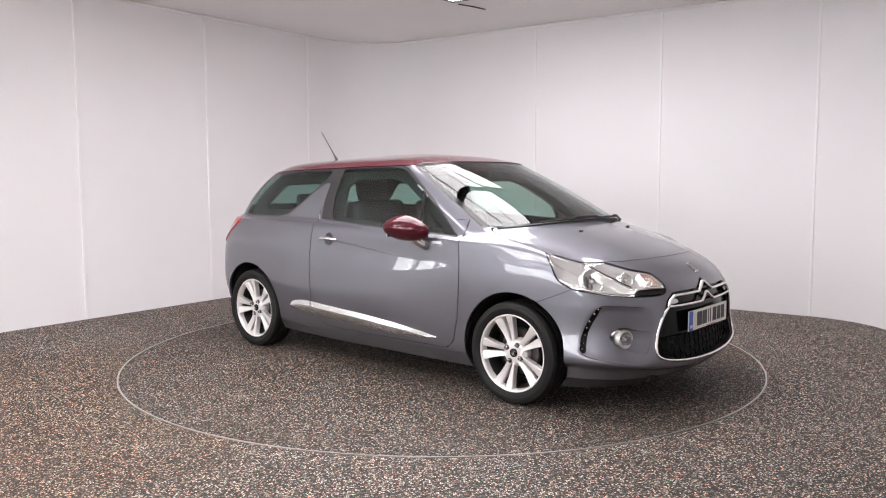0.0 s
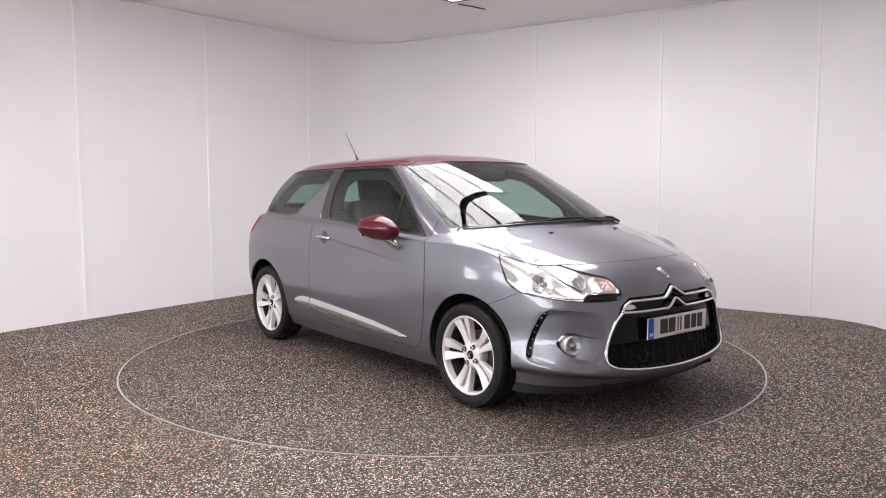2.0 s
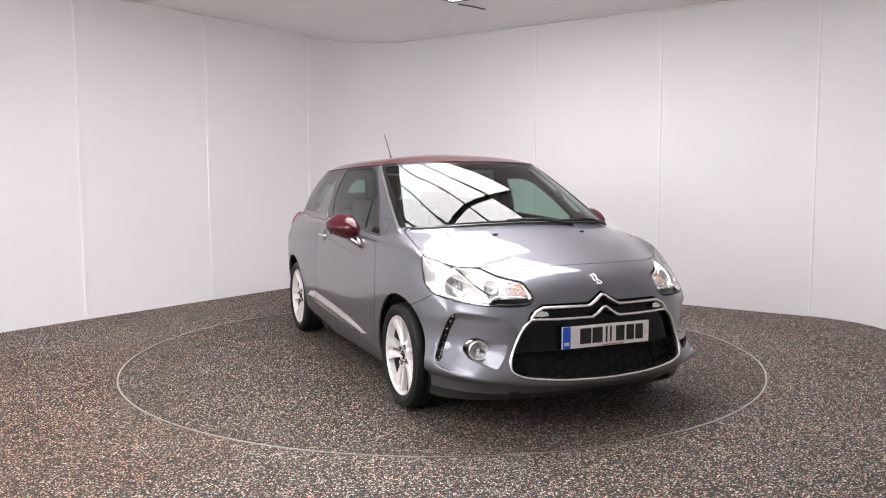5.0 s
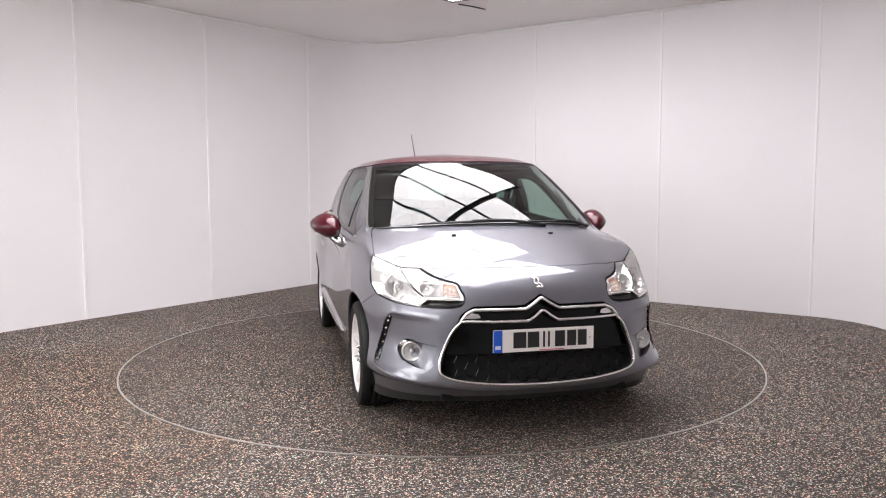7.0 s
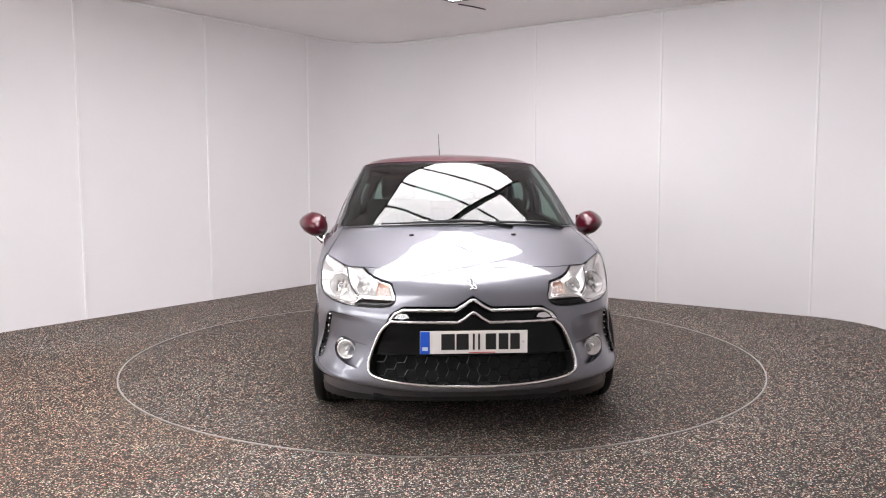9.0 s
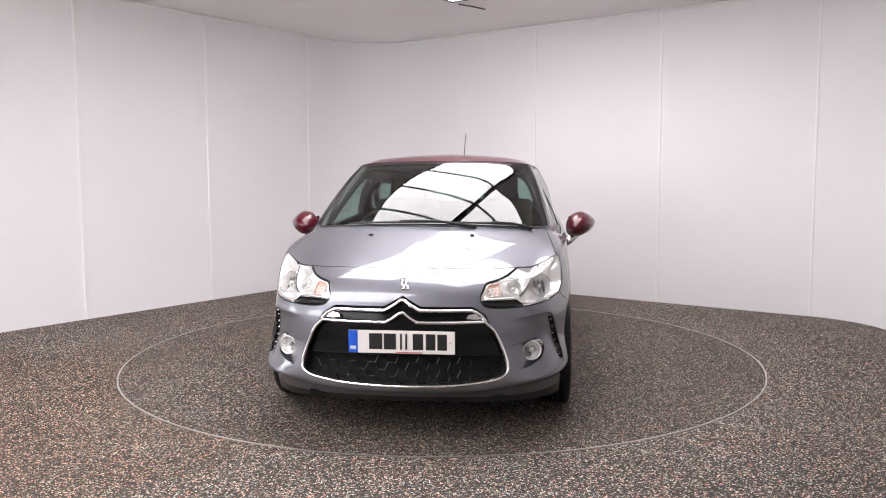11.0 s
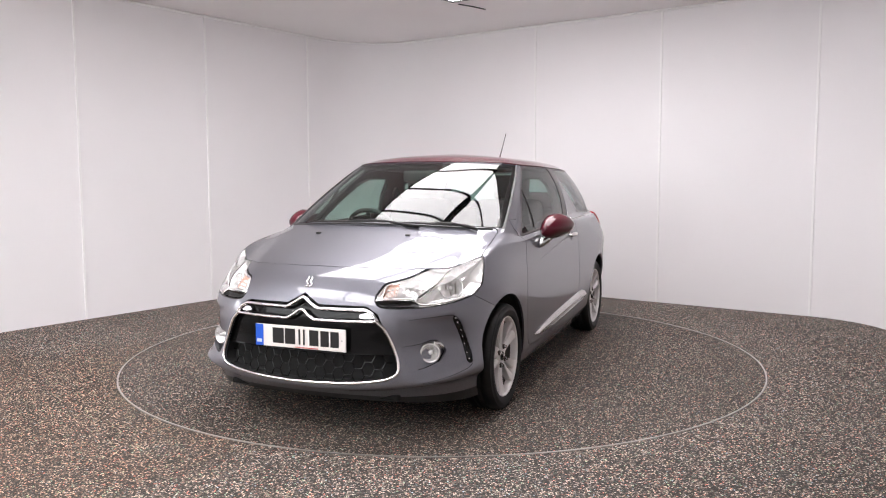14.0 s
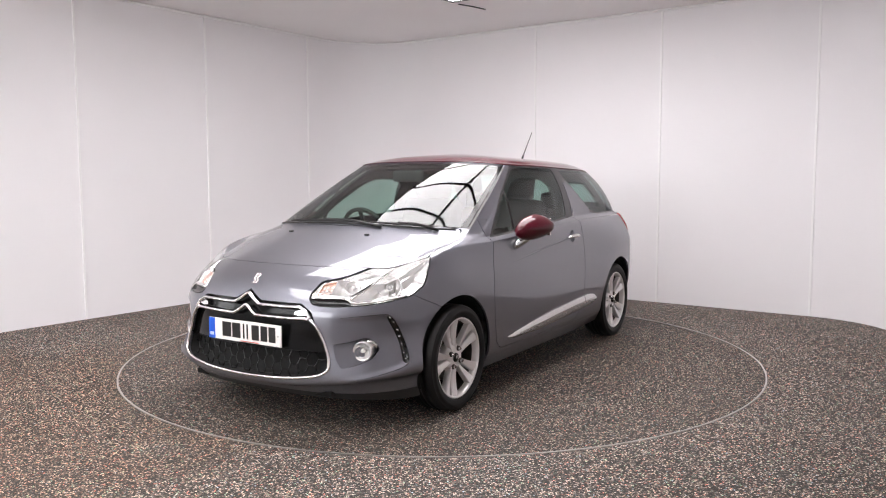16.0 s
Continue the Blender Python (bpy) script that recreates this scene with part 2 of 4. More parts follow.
def strip_between(name, a, b, width, proud, low, high):
    """A narrow upright cover strip at plan point a, facing b."""
    bm = soft_box((width, proud, high - low), bevel=0.002)
    d = (Vector(b) - Vector(a)).normalized()
    bmesh.ops.transform(bm, matrix=Matrix.Translation((a[0] + d.x * proud / 2, a[1] + d.y * proud / 2, (low + high) / 2))
                        @ Matrix.Rotation(math.atan2(d.y, d.x) + math.pi / 2, 4, "Z"), verts=bm.verts)
    return tagged(done(bm, name, TRIM), "slim white joint strip between wall panels", "trim", kind="structure")


for a in (-2.25, -0.80, 0.61, 2.065):
    strip_between("trim", plan(a, LEFT), plan(a, 0), 0.020, 0.011, 0.004, CEILING - 0.004)
for b in (-0.99, 0.45, 1.91):
    strip_between("trim", plan(BACK, b), plan(0, b), 0.020, 0.011, 0.004, CEILING - 0.004)
# slim cove where wall meets ceiling
cove = [plan(-6.5, LEFT + 0.012), *arc(BACK - RAD, LEFT + RAD, RAD - 0.012, -90, 0, 16), plan(BACK - 0.012, 1.91), *arc(BACK - RAD, 1.91, RAD - 0.012, 0, 90, 16)]
tagged(done(tube([(x, y, CEILING - 0.012) for x, y in cove], 0.012, 6), "trim", TRIM), "slim white cove strip under the ceiling", "trim", kind="structure")

tagged(done(prism([plan(-6.7, LEFT - 0.1), plan(3.3, LEFT - 0.1), plan(3.3, 5.3), plan(-6.7, 5.3)], CEILING, CEILING + 0.08), "ceiling", CEIL),
       "plain white suspended ceiling", "ceiling", kind="structure")

# floor with a round opening for the turntable
TABLE_R = 2.25
bm = bmesh.new()
N = 128
ring = [bm.verts.new((TABLE_R * math.cos(2 * math.pi * i / N), TABLE_R * math.sin(2 * math.pi * i / N), 0)) for i in range(N)]
low = [bm.verts.new((v.co.x, v.co.y, -0.06)) for v in ring]
far = []
for i in range(N):
    c, s = math.cos(2 * math.pi * i / N), math.sin(2 * math.pi * i / N)
    k = 9.5 / max(abs(c), abs(s))
    far.append(bm.verts.new((k * c, k * s, 0)))
for i in range(N):
    j = (i + 1) % N
    bm.faces.new((ring[i], ring[j], far[j], far[i]))
    bm.faces.new((low[i], low[j], ring[j], ring[i]))
bmesh.ops.recalc_face_normals(bm, faces=bm.faces)
tagged(done(bm, "floor", FLOOR), "dark grey speckled resin pebble floor", "floor", kind="structure")

turntable = tagged(new("turntable"), "round speckled car turntable flush with the floor", "turntable")
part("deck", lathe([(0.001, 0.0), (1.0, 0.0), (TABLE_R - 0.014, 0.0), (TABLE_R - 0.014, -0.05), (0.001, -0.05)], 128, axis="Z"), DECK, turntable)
part("edge_ring", lathe([(TABLE_R - 0.013, -0.04), (TABLE_R - 0.013, 0.003), (TABLE_R - 0.003, 0.003), (TABLE_R - 0.003, -0.04)], 160, axis="Z"), STEEL, turntable, "thin bright metal edge ring")


# ---------------------------------------------------------------- ceiling lights
def light_panel(a0, a1, b0, b1):
    ob = tagged(new("light_panel"), "large glowing white ceiling light panel with dark frame", "ceiling light", "ceiling light panels")
    ob.matrix_basis = Matrix.Translation((*plan((a0 + a1) / 2, (b0 + b1) / 2), CEILING - 0.045)) @ Matrix.Rotation(math.atan2(E2.y, E2.x), 4, "Z")
    w, d = b1 - b0, a1 - a0
    part("diffuser", soft_box((w - 0.044, d - 0.044, 0.02), (0, 0, 0.02), 0), LIGHT, ob)
    bm = soft_box((w, 0.022, 0.04), (0, d / 2 - 0.011, 0.02), 0.001)
    soft_box((w, 0.022, 0.04), (0, -d / 2 + 0.011, 0.02), 0.001, bm=bm)
    soft_box((0.022, d - 0.044, 0.04), (w / 2 - 0.011, 0, 0.02), 0.001, bm=bm)
    soft_box((0.022, d - 0.044, 0.04), (-w / 2 + 0.011, 0, 0.02), 0.001, bm=bm)
    part("frame", bm, BEAM, ob)
    return ob


# two runs of panels along E1 with a dark lighting track between them
for row in range(5):
    for col, first in ((0, 1.485), (1, 0.885)):
        if col and row > 3:
            continue
        light_panel(first - 0.6 * (row + 1), first - 0.6 * row, (-0.95, 0.295)[col], (0.245, 1.49)[col])
# unseen second bank of the same panels, added as fill light near the camera
for row in range(3):
    for col in range(2):
        light_panel(-2.9 - 0.6 * (row + 1), -2.9 - 0.6 * row, (-0.95, 0.295)[col], (0.245, 1.49)[col])
track = tagged(new("lighting_track"), "dark metal lighting track hung under the ceiling", "lighting track")
bm = soft_box((0.025, 3.9, 0.026), (0, 0, 0.03), 0.006)
part("rail", bm, BEAM, track)
for k in (-1.6, 0.0, 1.6):
    part("hanger", soft_box((0.03, 0.03, 0.04), (0, k, 0.065), 0.003), BEAM, track)
track.matrix_basis = Matrix.Translation((*plan(-0.35, 0.27), CEILING - 0.085)) @ Matrix.Rotation(math.atan2(E2.y, E2.x), 4, "Z")
slot = tagged(new("ceiling_cable"), "short dark cable clipped to the ceiling", "cable")
part("cable_run", tube([(0.17, 2.0, CEILING - 0.006), (0.30, 2.1, CEILING - 0.006), (0.44, 2.24, CEILING - 0.006)], 0.006, 6), BEAM, slot)


# ---------------------------------------------------------------- the car: shell
# Lines that run round half of the body from the middle of the nose to the middle of the tail, from the sill up.
# x forward, y to the side, z up. Stations: nose, three on the nose, A-pillar / front of the wheel, wheel, door front, door, door rear,
# rear wheel, rear corner, tail, tail middle.
LINES = dict(
    lip=[(1.925, 0, .172), (1.91, .28, .172), (1.865, .50, .170), (1.758, .655, .160), (1.55, .772, .150), (1.23, .79, .165), (.82, .792, .165),
         (.2, .795, .165), (-.45, .795, .165), (-1.2, .78, .19), (-1.6, .73, .24), (-1.8, .45, .25), (-1.84, 0, .25)],
    chin=[(1.985, 0, .228), (1.967, .28, .230), (1.912, .50, .242), (1.79, .69, .258), (1.558, .79, .258), (1.23, .815, .245), (.82, .820, .228),
          (.2, .826, .228), (-.45, .826, .228), (-1.2, .825, .26), (-1.61, .765, .30), (-1.835, .45, .305), (-1.875, 0, .305)],
    crease=[(2.035, 0, .266), (2.015, .28, .269), (1.957, .518, .286), (1.832, .725, .308), (1.58, .82, .315), (1.23, .835, .31), (.82, .835, .285),
            (.2, .842, .285), (-.45, .842, .285), (-1.2, .845, .32), (-1.62, .785, .36), (-1.86, .45, .36), (-1.90, 0, .36)],
    bumper=[(2.016, 0, .45), (1.995, .28, .45), (1.928, .515, .45), (1.785, .698, .45), (1.55, .797, .46), (1.23, .842, .48), (.82, .848, .47),
            (.2, .862, .47), (-.45, .862, .47), (-1.2, .865, .49), (-1.66, .795, .50), (-1.88, .45, .50), (-1.93, 0, .50)],
    nose=[(1.992, 0, .62), (1.975, .28, .62), (1.915, .51, .615), (1.775, .695, .61), (1.535, .79, .62), (1.23, .845, .66), (.83, .850, .67),
          (.2, .855, .67), (-.45, .857, .67), (-1.2, .873, .68), (-1.65, .80, .68), (-1.88, .45, .68), (-1.92, 0, .68)],
    bonnet_front=[(1.93, 0, .745), (1.912, .28, .738), (1.845, .50, .73), (1.72, .675, .725), (1.50, .785, .745), (1.23, .832, .79), (.83, .842, .80),
                  (.2, .841, .80), (-.45, .846, .80), (-1.2, .868, .82), (-1.62, .80, .80), (-1.87, .45, .80), (-1.90, 0, .80)],
    shoulder=[(1.79, 0, .832), (1.77, .28, .828), (1.695, .48, .822), (1.59, .655, .81), (1.43, .762, .86), (1.22, .798, .892), (.83, .834, .905),
              (.2, .838, .925), (-.45, .825, .95), (-1.2, .805, .96), (-1.56, .75, .96), (-1.80, .45, .96), (-1.84, 0, .96)],
    bonnet=[(1.52, 0, .922), (1.495, .28, .92), (1.43, .47, .915), (1.335, .625, .915), (1.20, .728, .925), (1.07, .775, .935), (.82, .822, .922),
            (.2, .818, .955), (-.45, .79, .98), (-1.2, .77, .985), (-1.54, .722, .985), (-1.77, .45, .99), (-1.81, 0, .99)],
    cowl=[(1.23, 0, 1.003), (1.213, .28, .998), (1.155, .50, .988), (1.083, .63, .98), (.955, .732, .970), (.87, .764, .960), (.79, .788, .942),
          (.2, .79, .975), (-.45, .765, 1.0), (-1.2, .742, 1.01), (-1.52, .692, 1.01), (-1.74, .45, 1.02), (-1.79, 0, 1.02)],
    glass=[(.83, 0, 1.222), (.812, .28, 1.217), (.765, .46, 1.205), (.705, .575, 1.193), (.59, .674, 1.178), (.50, .698, 1.170), (.41, .712, 1.165),
           (.05, .728, 1.175), (-.45, .728, 1.19), (-1.12, .695, 1.19), (-1.42, .63, 1.19), (-1.60, .42, 1.2), (-1.64, 0, 1.2)],
    roof_edge=[(.385, 0, 1.402), (.372, .28, 1.400), (.335, .46, 1.393), (.29, .54, 1.387), (.22, .590, 1.379), (.12, .605, 1.376), (.01, .618, 1.373),
               (-.18, .632, 1.37), (-.45, .638, 1.362), (-.98, .615, 1.348), (-1.27, .548, 1.336), (-1.38, .35, 1.355), (-1.42, 0, 1.365)],
    roof_ring=[(.17, 0, 1.443), (.16, .24, 1.44), (.13, .36, 1.434), (.10, .42, 1.43), (.06, .455, 1.425), (.0, .475, 1.423), (-.1, .488, 1.421),
               (-.26, .493, 1.419), (-.5, .49, 1.415), (-.93, .465, 1.404), (-1.16, .40, 1.398), (-1.24, .26, 1.408), (-1.27, 0, 1.411)],
    spine=[(-.10, 0, 1.464), (-.12, 0, 1.464), (-.14, 0, 1.465), (-.17, 0, 1.465), (-.2, 0, 1.466), (-.25, 0, 1.466), (-.3, 0, 1.466),
           (-.4, 0, 1.465), (-.55, 0, 1.462), (-.8, 0, 1.453), (-.92, 0, 1.447), (-.97, 0, 1.445), (-1.0, 0, 1.444)])
ROWS = list(LINES)
NET = np.array([LINES[k] for k in ROWS])
STEP, ACROSS = 12, 22          # pieces a span, along and across the lines


def refine(a, mirror, pieces):
    """Catmull-Rom along the first axis, so many pieces a span."""
    flip = np.array([1, -1, 1])
    head = a[1] * flip if mirror else 2 * a[0] - a[1]
    tail = a[-2] * flip if mirror else 2 * a[-1] - a[-2]
    p = np.concatenate([head[None], a, tail[None]])
    out = []
    for i in range(1, len(p) - 2):
        for k in range(pieces):
            t = k / pieces
            out.append(0.5 * (2 * p[i] + (p[i + 1] - p[i - 1]) * t + (2 * p[i - 1] - 5 * p[i] + 4 * p[i + 1] - p[i + 2]) * t ** 2
                              + (3 * p[i] - p[i - 1] - 3 * p[i + 1] + p[i + 2]) * t ** 3))
    return np.array(out + [p[-2]])


R_COWL, R_GLASS, R_EDGE = (ROWS.index(k) for k in ("cowl", "glass", "roof_edge"))


def bow(a, b, c):
    """An even curve through three lines, for the glass."""
    t = np.linspace(0, 1, 2 * STEP + 1)[:, None, None]
    return a * (1 - t) * (1 - 2 * t) + b * 4 * t * (1 - t) + c * t * (2 * t - 1)


GRID = np.concatenate([refine(NET[:R_COWL + 1], False, STEP)[:-1], bow(NET[R_COWL], NET[R_GLASS], NET[R_EDGE])[:-1], refine(NET[R_EDGE:], False, STEP)])
GRID = refine(GRID.transpose(1, 0, 2), True, ACROSS).transpose(1, 0, 2)
GRID[:, :, 1] = np.maximum(GRID[:, :, 1], 0)
NR, NC = GRID.shape[:2]
U, V = np.meshgrid(np.arange(NR) / STEP, np.arange(NC) / ACROSS, indexing="ij")
# the windscreen pillars are flat bars that face the side, with a firm edge to the glass
P0, P1 = 86, 104
flat = np.clip((U[:, 0] - (R_COWL - 0.45)) / 0.5, 0, 1) * np.clip((R_EDGE + 0.1 - U[:, 0]) / 0.5, 0, 1)
front_edge, rear_edge = GRID[:, P0] + np.array([0, 0.014, 0]), GRID[:, P1].copy()
for j in range(P0, P1):
    t = (j - P0) / (P1 - P0)
    chord = front_edge * (1 - t) + rear_edge * t
    GRID[:, j] += (0.9 * flat)[:, None] * (chord - GRID[:, j])


def outline_distance(a, b, poly, rounding=0.0):
    """Signed distance from points (a, b) to a closed outline, negative inside."""
    q = np.array(poly, float)
    best = np.full(len(a), 1e9)
    odd = np.zeros(len(a), bool)
    for (x0, y0), (x1, y1) in zip(q, np.roll(q, -1, axis=0)):
        ex, ey = x1 - x0, y1 - y0
        t = np.clip(((a - x0) * ex + (b - y0) * ey) / (ex * ex + ey * ey + 1e-12), 0, 1)
        best = np.minimum(best, np.hypot(a - x0 - t * ex, b - y0 - t * ey))
        if y0 != y1:
            odd ^= ((y0 > b) != (y1 > b)) & (a < (x1 - x0) * (b - y0) / (y1 - y0) + x0)
    return np.where(odd, -best, best) - rounding


# the scoops of the bumper sink in behind the lamp strips and run out towards the grille
SCOOP = [(.97, .598), (.84, .604), (.739, .607), (.705, .601), (.665, .562), (.630, .49), (.606, .42), (.598, .37), (.604, .350), (.636, .334), (.709, .320), (.816, .302), (.9, .286), (1.03, .270), (1.1, .30), (1.1, .58)]
diagonal = ((GRID[..., 0] - GRID[..., 1]) * 0.7071).ravel()
deep = np.clip(-outline_distance(diagonal, GRID[..., 2].ravel(), SCOOP) / 0.022, 0, 1) * np.clip((1.0 - diagonal) / 0.34, 0, 1)
deep = (deep * (GRID[..., 0].ravel() > 1.3)).reshape(NR, NC)
GRID -= (0.026 * deep)[..., None] * np.array([0.80, 0.60, 0.0])
du = np.gradient(GRID, axis=0)
dv = np.gradient(GRID, axis=1)
NORM = np.cross(dv, du)
NORM[-1] = (0, 0, 1)
NORM /= np.linalg.norm(NORM, axis=2)[..., None] + 1e-9
if NORM[NR // 3, NC // 2, 1] < 0:
    NORM = -NORM
NORM[-1] = (0, 0, 1)


class Sheet:
    """Points with normals and line coordinates, and polygons over them."""

    def __init__(self, p, n, uv, faces):
        self.p, self.n, self.uv, self.faces = p, n, uv, faces

    def split(self, f):
        """Cuts along f = 0; returns the sheets where f < 0 and where f > 0."""
        f = np.where(np.abs(f) < 1e-7, 1e-7, f)
        p, n, uv = list(self.p), list(self.n), list(self.uv)
        made, inside, outside = {}, [], []

        def between(a, b):
            k = (min(a, b), max(a, b))
            if k not in made:
                a, b = k
                t = f[a] / (f[a] - f[b])
                made[k] = len(p)
                p.append(p[a] * (1 - t) + p[b] * t)
                q = n[a] * (1 - t) + n[b] * t
                n.append(q / (np.linalg.norm(q) + 1e-9))
                uv.append(uv[a] * (1 - t) + uv[b] * t)
            return made[k]

        neg = f < 0
        for face in self.faces:
            s = [neg[i] for i in face]
            if all(s):
                inside.append(face)
            elif not any(s):
                outside.append(face)
            else:
                a, b = [], []
                for i, j in zip(face, face[1:] + face[:1]):
                    (a if neg[i] else b).append(i)
                    if neg[i] != neg[j]:
                        k = between(i, j)
                        a.append(k)
                        b.append(k)
                if len(a) > 2:
                    inside.append(tuple(a))
                if len(b) > 2:
                    outside.append(tuple(b))
        p, n, uv = np.array(p), np.array(n), np.array(uv)
        return Sheet(p, n, uv, inside).packed(), Sheet(p, n, uv, outside).packed()

    def packed(self):
        used = sorted({i for f in self.faces for i in f})
        at = {k: i for i, k in enumerate(used)}
        return Sheet(self.p[used], self.n[used], self.uv[used], [tuple(at[i] for i in f) for f in self.faces])

    def lift(self, d):
        return Sheet(self.p + d * self.n, self.n, self.uv, self.faces)


def side_view(poly, r=0.0, y_min=0.3):
    def f(s):
        d = outline_distance(s.p[:, 0], s.p[:, 2], poly, r)
        return np.where(s.p[:, 1] > y_min, d, np.maximum(d, 0.05))
    return f


def front_view(poly, r=0.0):
    def f(s):
        d = outline_distance(s.p[:, 1], s.p[:, 2], poly, r)
        return np.where(s.p[:, 0] > 1.3, d, np.maximum(d, 0.05))
    return f


def corner_view(poly, r=0.0):
    def f(s):
        d = outline_distance((s.p[:, 0] - s.p[:, 1]) * 0.7071, s.p[:, 2], poly, r)
        return np.where(s.p[:, 0] > 1.3, d, np.maximum(d, 0.05))
    return f


def line_view(poly, r=0.0):
    """Outline in line coordinates (line number, station number); distances are in spans."""
    def f(s):
        return outline_distance(s.uv[:, 0], s.uv[:, 1], poly, r) * 0.12
    return f


def take(sheet, f, gap=0.0):
    """Cuts a panel out of a sheet, with an open joint between them."""
    d = f(sheet)
    panel, rest = sheet.split(d + gap)
    if gap:
        rest = rest.split(f(rest) - gap)[1]
    return panel, rest


def both(sheet):
    flip = np.array([1, -1, 1])
    k = len(sheet.p)
    return Sheet(np.concatenate([sheet.p, sheet.p * flip]), np.concatenate([sheet.n, sheet.n * flip]), np.concatenate([sheet.uv, sheet.uv]),
                 sheet.faces + [tuple(i + k for i in f[::-1]) for f in sheet.faces])


def mirrored(sheet):
    flip = np.array([1, -1, 1])
    return Sheet(sheet.p * flip, sheet.n * flip, sheet.uv, [f[::-1] for f in sheet.faces])


def panel(name, sheet, material, parent, label="", thick=0.012):
    """Links a sheet as a panel whose free edges turn inwards."""
    bm = bmesh.new()
    vs = [bm.verts.new(p) for p in sheet.p]
    for f in sheet.faces:
        if len(set(f)) > 2:
            try:
                bm.faces.new([vs[i] for i in f])
            except ValueError:
                pass
    index = {v: i for i, v in enumerate(vs)}
    nrm = sheet.n
    bmesh.ops.remove_doubles(bm, verts=bm.verts, dist=0.0002)
    bm.normal_update()
    for f in bm.faces:
        f.smooth = True
    if isinstance(thick, np.ndarray) or thick:
        rim = [e for e in bm.edges if e.is_boundary and max(abs(v.co.y) for v in e.verts) > 0.003]
        inner = {}
        for e in rim:
            e.smooth = False
            for v in e.verts:
                if v not in inner:
                    inner[v] = bm.verts.new(v.co - (float(thick[index[v]]) if isinstance(thick, np.ndarray) else thick) * Vector(nrm[index[v]]))
        for e in rim:
            a, b = e.verts
            fc = e.link_faces[0]
            order = [l.vert for l in fc.loops]
            i = order.index(a)
            q = (b, a, inner[a], inner[b]) if order[(i + 1) % len(order)] == b else (a, b, inner[b], inner[a])
            bm.faces.new(q).smooth = True
    return done(bm, name, material, parent, label)


def snap(a, b, view, x_min=-9.0, y_min=0.0, lift=0.0, z_span=(0.0, 9.0)):
    """The point of the shell at (a, b) of a view, and the normal there."""
    P, Q = GRID.reshape(-1, 3), NORM.reshape(-1, 3)
    aa = dict(side=P[:, 0], front=P[:, 1], top=P[:, 0], corner=(P[:, 0] - P[:, 1]) * 0.7071)[view]
    bb = P[:, 1] if view == "top" else P[:, 2]
    d = np.hypot(aa - a, bb - b) + 9.0 * ((P[:, 0] < x_min) | (P[:, 1] < y_min) | (P[:, 2] < z_span[0]) | (P[:, 2] > z_span[1]))
    k0 = int(np.argmin(d))
    r0, c0 = divmod(k0, NC)
    p, n = P[k0], Q[k0]
    # the triangle of the neighbouring quads that holds the point
    for r in range(r0 - 2, r0 + 2):
        for q in range(c0 - 2, c0 + 2):
            if not (0 <= r < NR - 1 and 0 <= q < NC - 1):
                continue
            o = r * NC + q
            for tri in ((o, o + 1, o + NC + 1), (o, o + NC + 1, o + NC)):
                (x0, y0), (x1, y1), (x2, y2) = ((aa[t], bb[t]) for t in tri)
                det = (x1 - x0) * (y2 - y0) - (x2 - x0) * (y1 - y0)
                if abs(det) < 1e-12:
                    continue
                s = ((a - x0) * (y2 - y0) - (x2 - x0) * (b - y0)) / det
                t = ((x1 - x0) * (b - y0) - (a - x0) * (y1 - y0)) / det
                if s > -1e-6 and t > -1e-6 and s + t < 1 + 1e-6:
                    w = np.array([1 - s - t, s, t])
                    p, n = w @ P[list(tri)], w @ Q[list(tri)]
    n = n / np.linalg.norm(n)
    return Vector(p + lift * n), Vector(n)


quads = []
for i in range(NR - 1):
    for j in range(NC - 1):
        a = i * NC + j
        quads.append((a, a + 1, a + NC + 1, a + NC))
shell = Sheet(GRID.reshape(-1, 3), NORM.reshape(-1, 3), np.stack([U, V], -1).reshape(-1, 2), quads)

car = tagged(new("car"), "small grey metallic three-door hatchback with cherry red roof", "car")

# wheel openings
WHEELS = ((1.218, 0.342), (-1.23, 0.346))
for wx, wr in WHEELS:
    hole = shell.p[:, 1] > 0.3
    d = np.hypot(shell.p[:, 0] - wx, shell.p[:, 2] - 0.305) - wr
    shell = shell.split(np.where(hole, d, 1.0))[1]

skin = shell
# the roof
roof, shell = take(shell, lambda s: np.where(s.uv[:, 0] > R_EDGE - 2.2, (R_EDGE - 0.02 - s.uv[:, 0]) * 0.15, 0.3), 0.002)
panel("roof", both(roof), RED, car, "cherry red roof with a gloss finish")
panel("headliner", both(roof.lift(-0.035)), FABRIC, car)
# the glass of the windscreen, with its dark margin
screen, shell = take(shell, line_view([(R_COWL + 0.12, -1), (R_COWL + 0.12, 3.86), (R_EDGE - 0.05, 3.86), (R_EDGE - 0.05, -1)], 0.0), 0.0015)
clear, band = take(screen, line_view([(R_COWL + 0.22, -1), (R_COWL + 0.22, 3.5), (R_EDGE - 0.22, 3.55), (R_EDGE - 0.22, -1)], 0.12))
panel("windscreen", both(clear.lift(-0.003)), GLASS, car, "clear curved windscreen with a green tint", 0.0)
panel("windscreen_surround", both(band.lift(-0.003)), GLOSSBLACK, car, "", 0.004)
side_seal, shell = take(shell, line_view([(R_COWL + 0.05, 3.86), (R_COWL + 0.05, 3.909), (R_EDGE - 0.05, 3.909), (R_EDGE - 0.05, 3.86)]))
for hand in (lambda s: s, mirrored):
    panel("windscreen_seal", hand(side_seal), BLACK, car, "black rubber seal along the windscreen", 0.0)
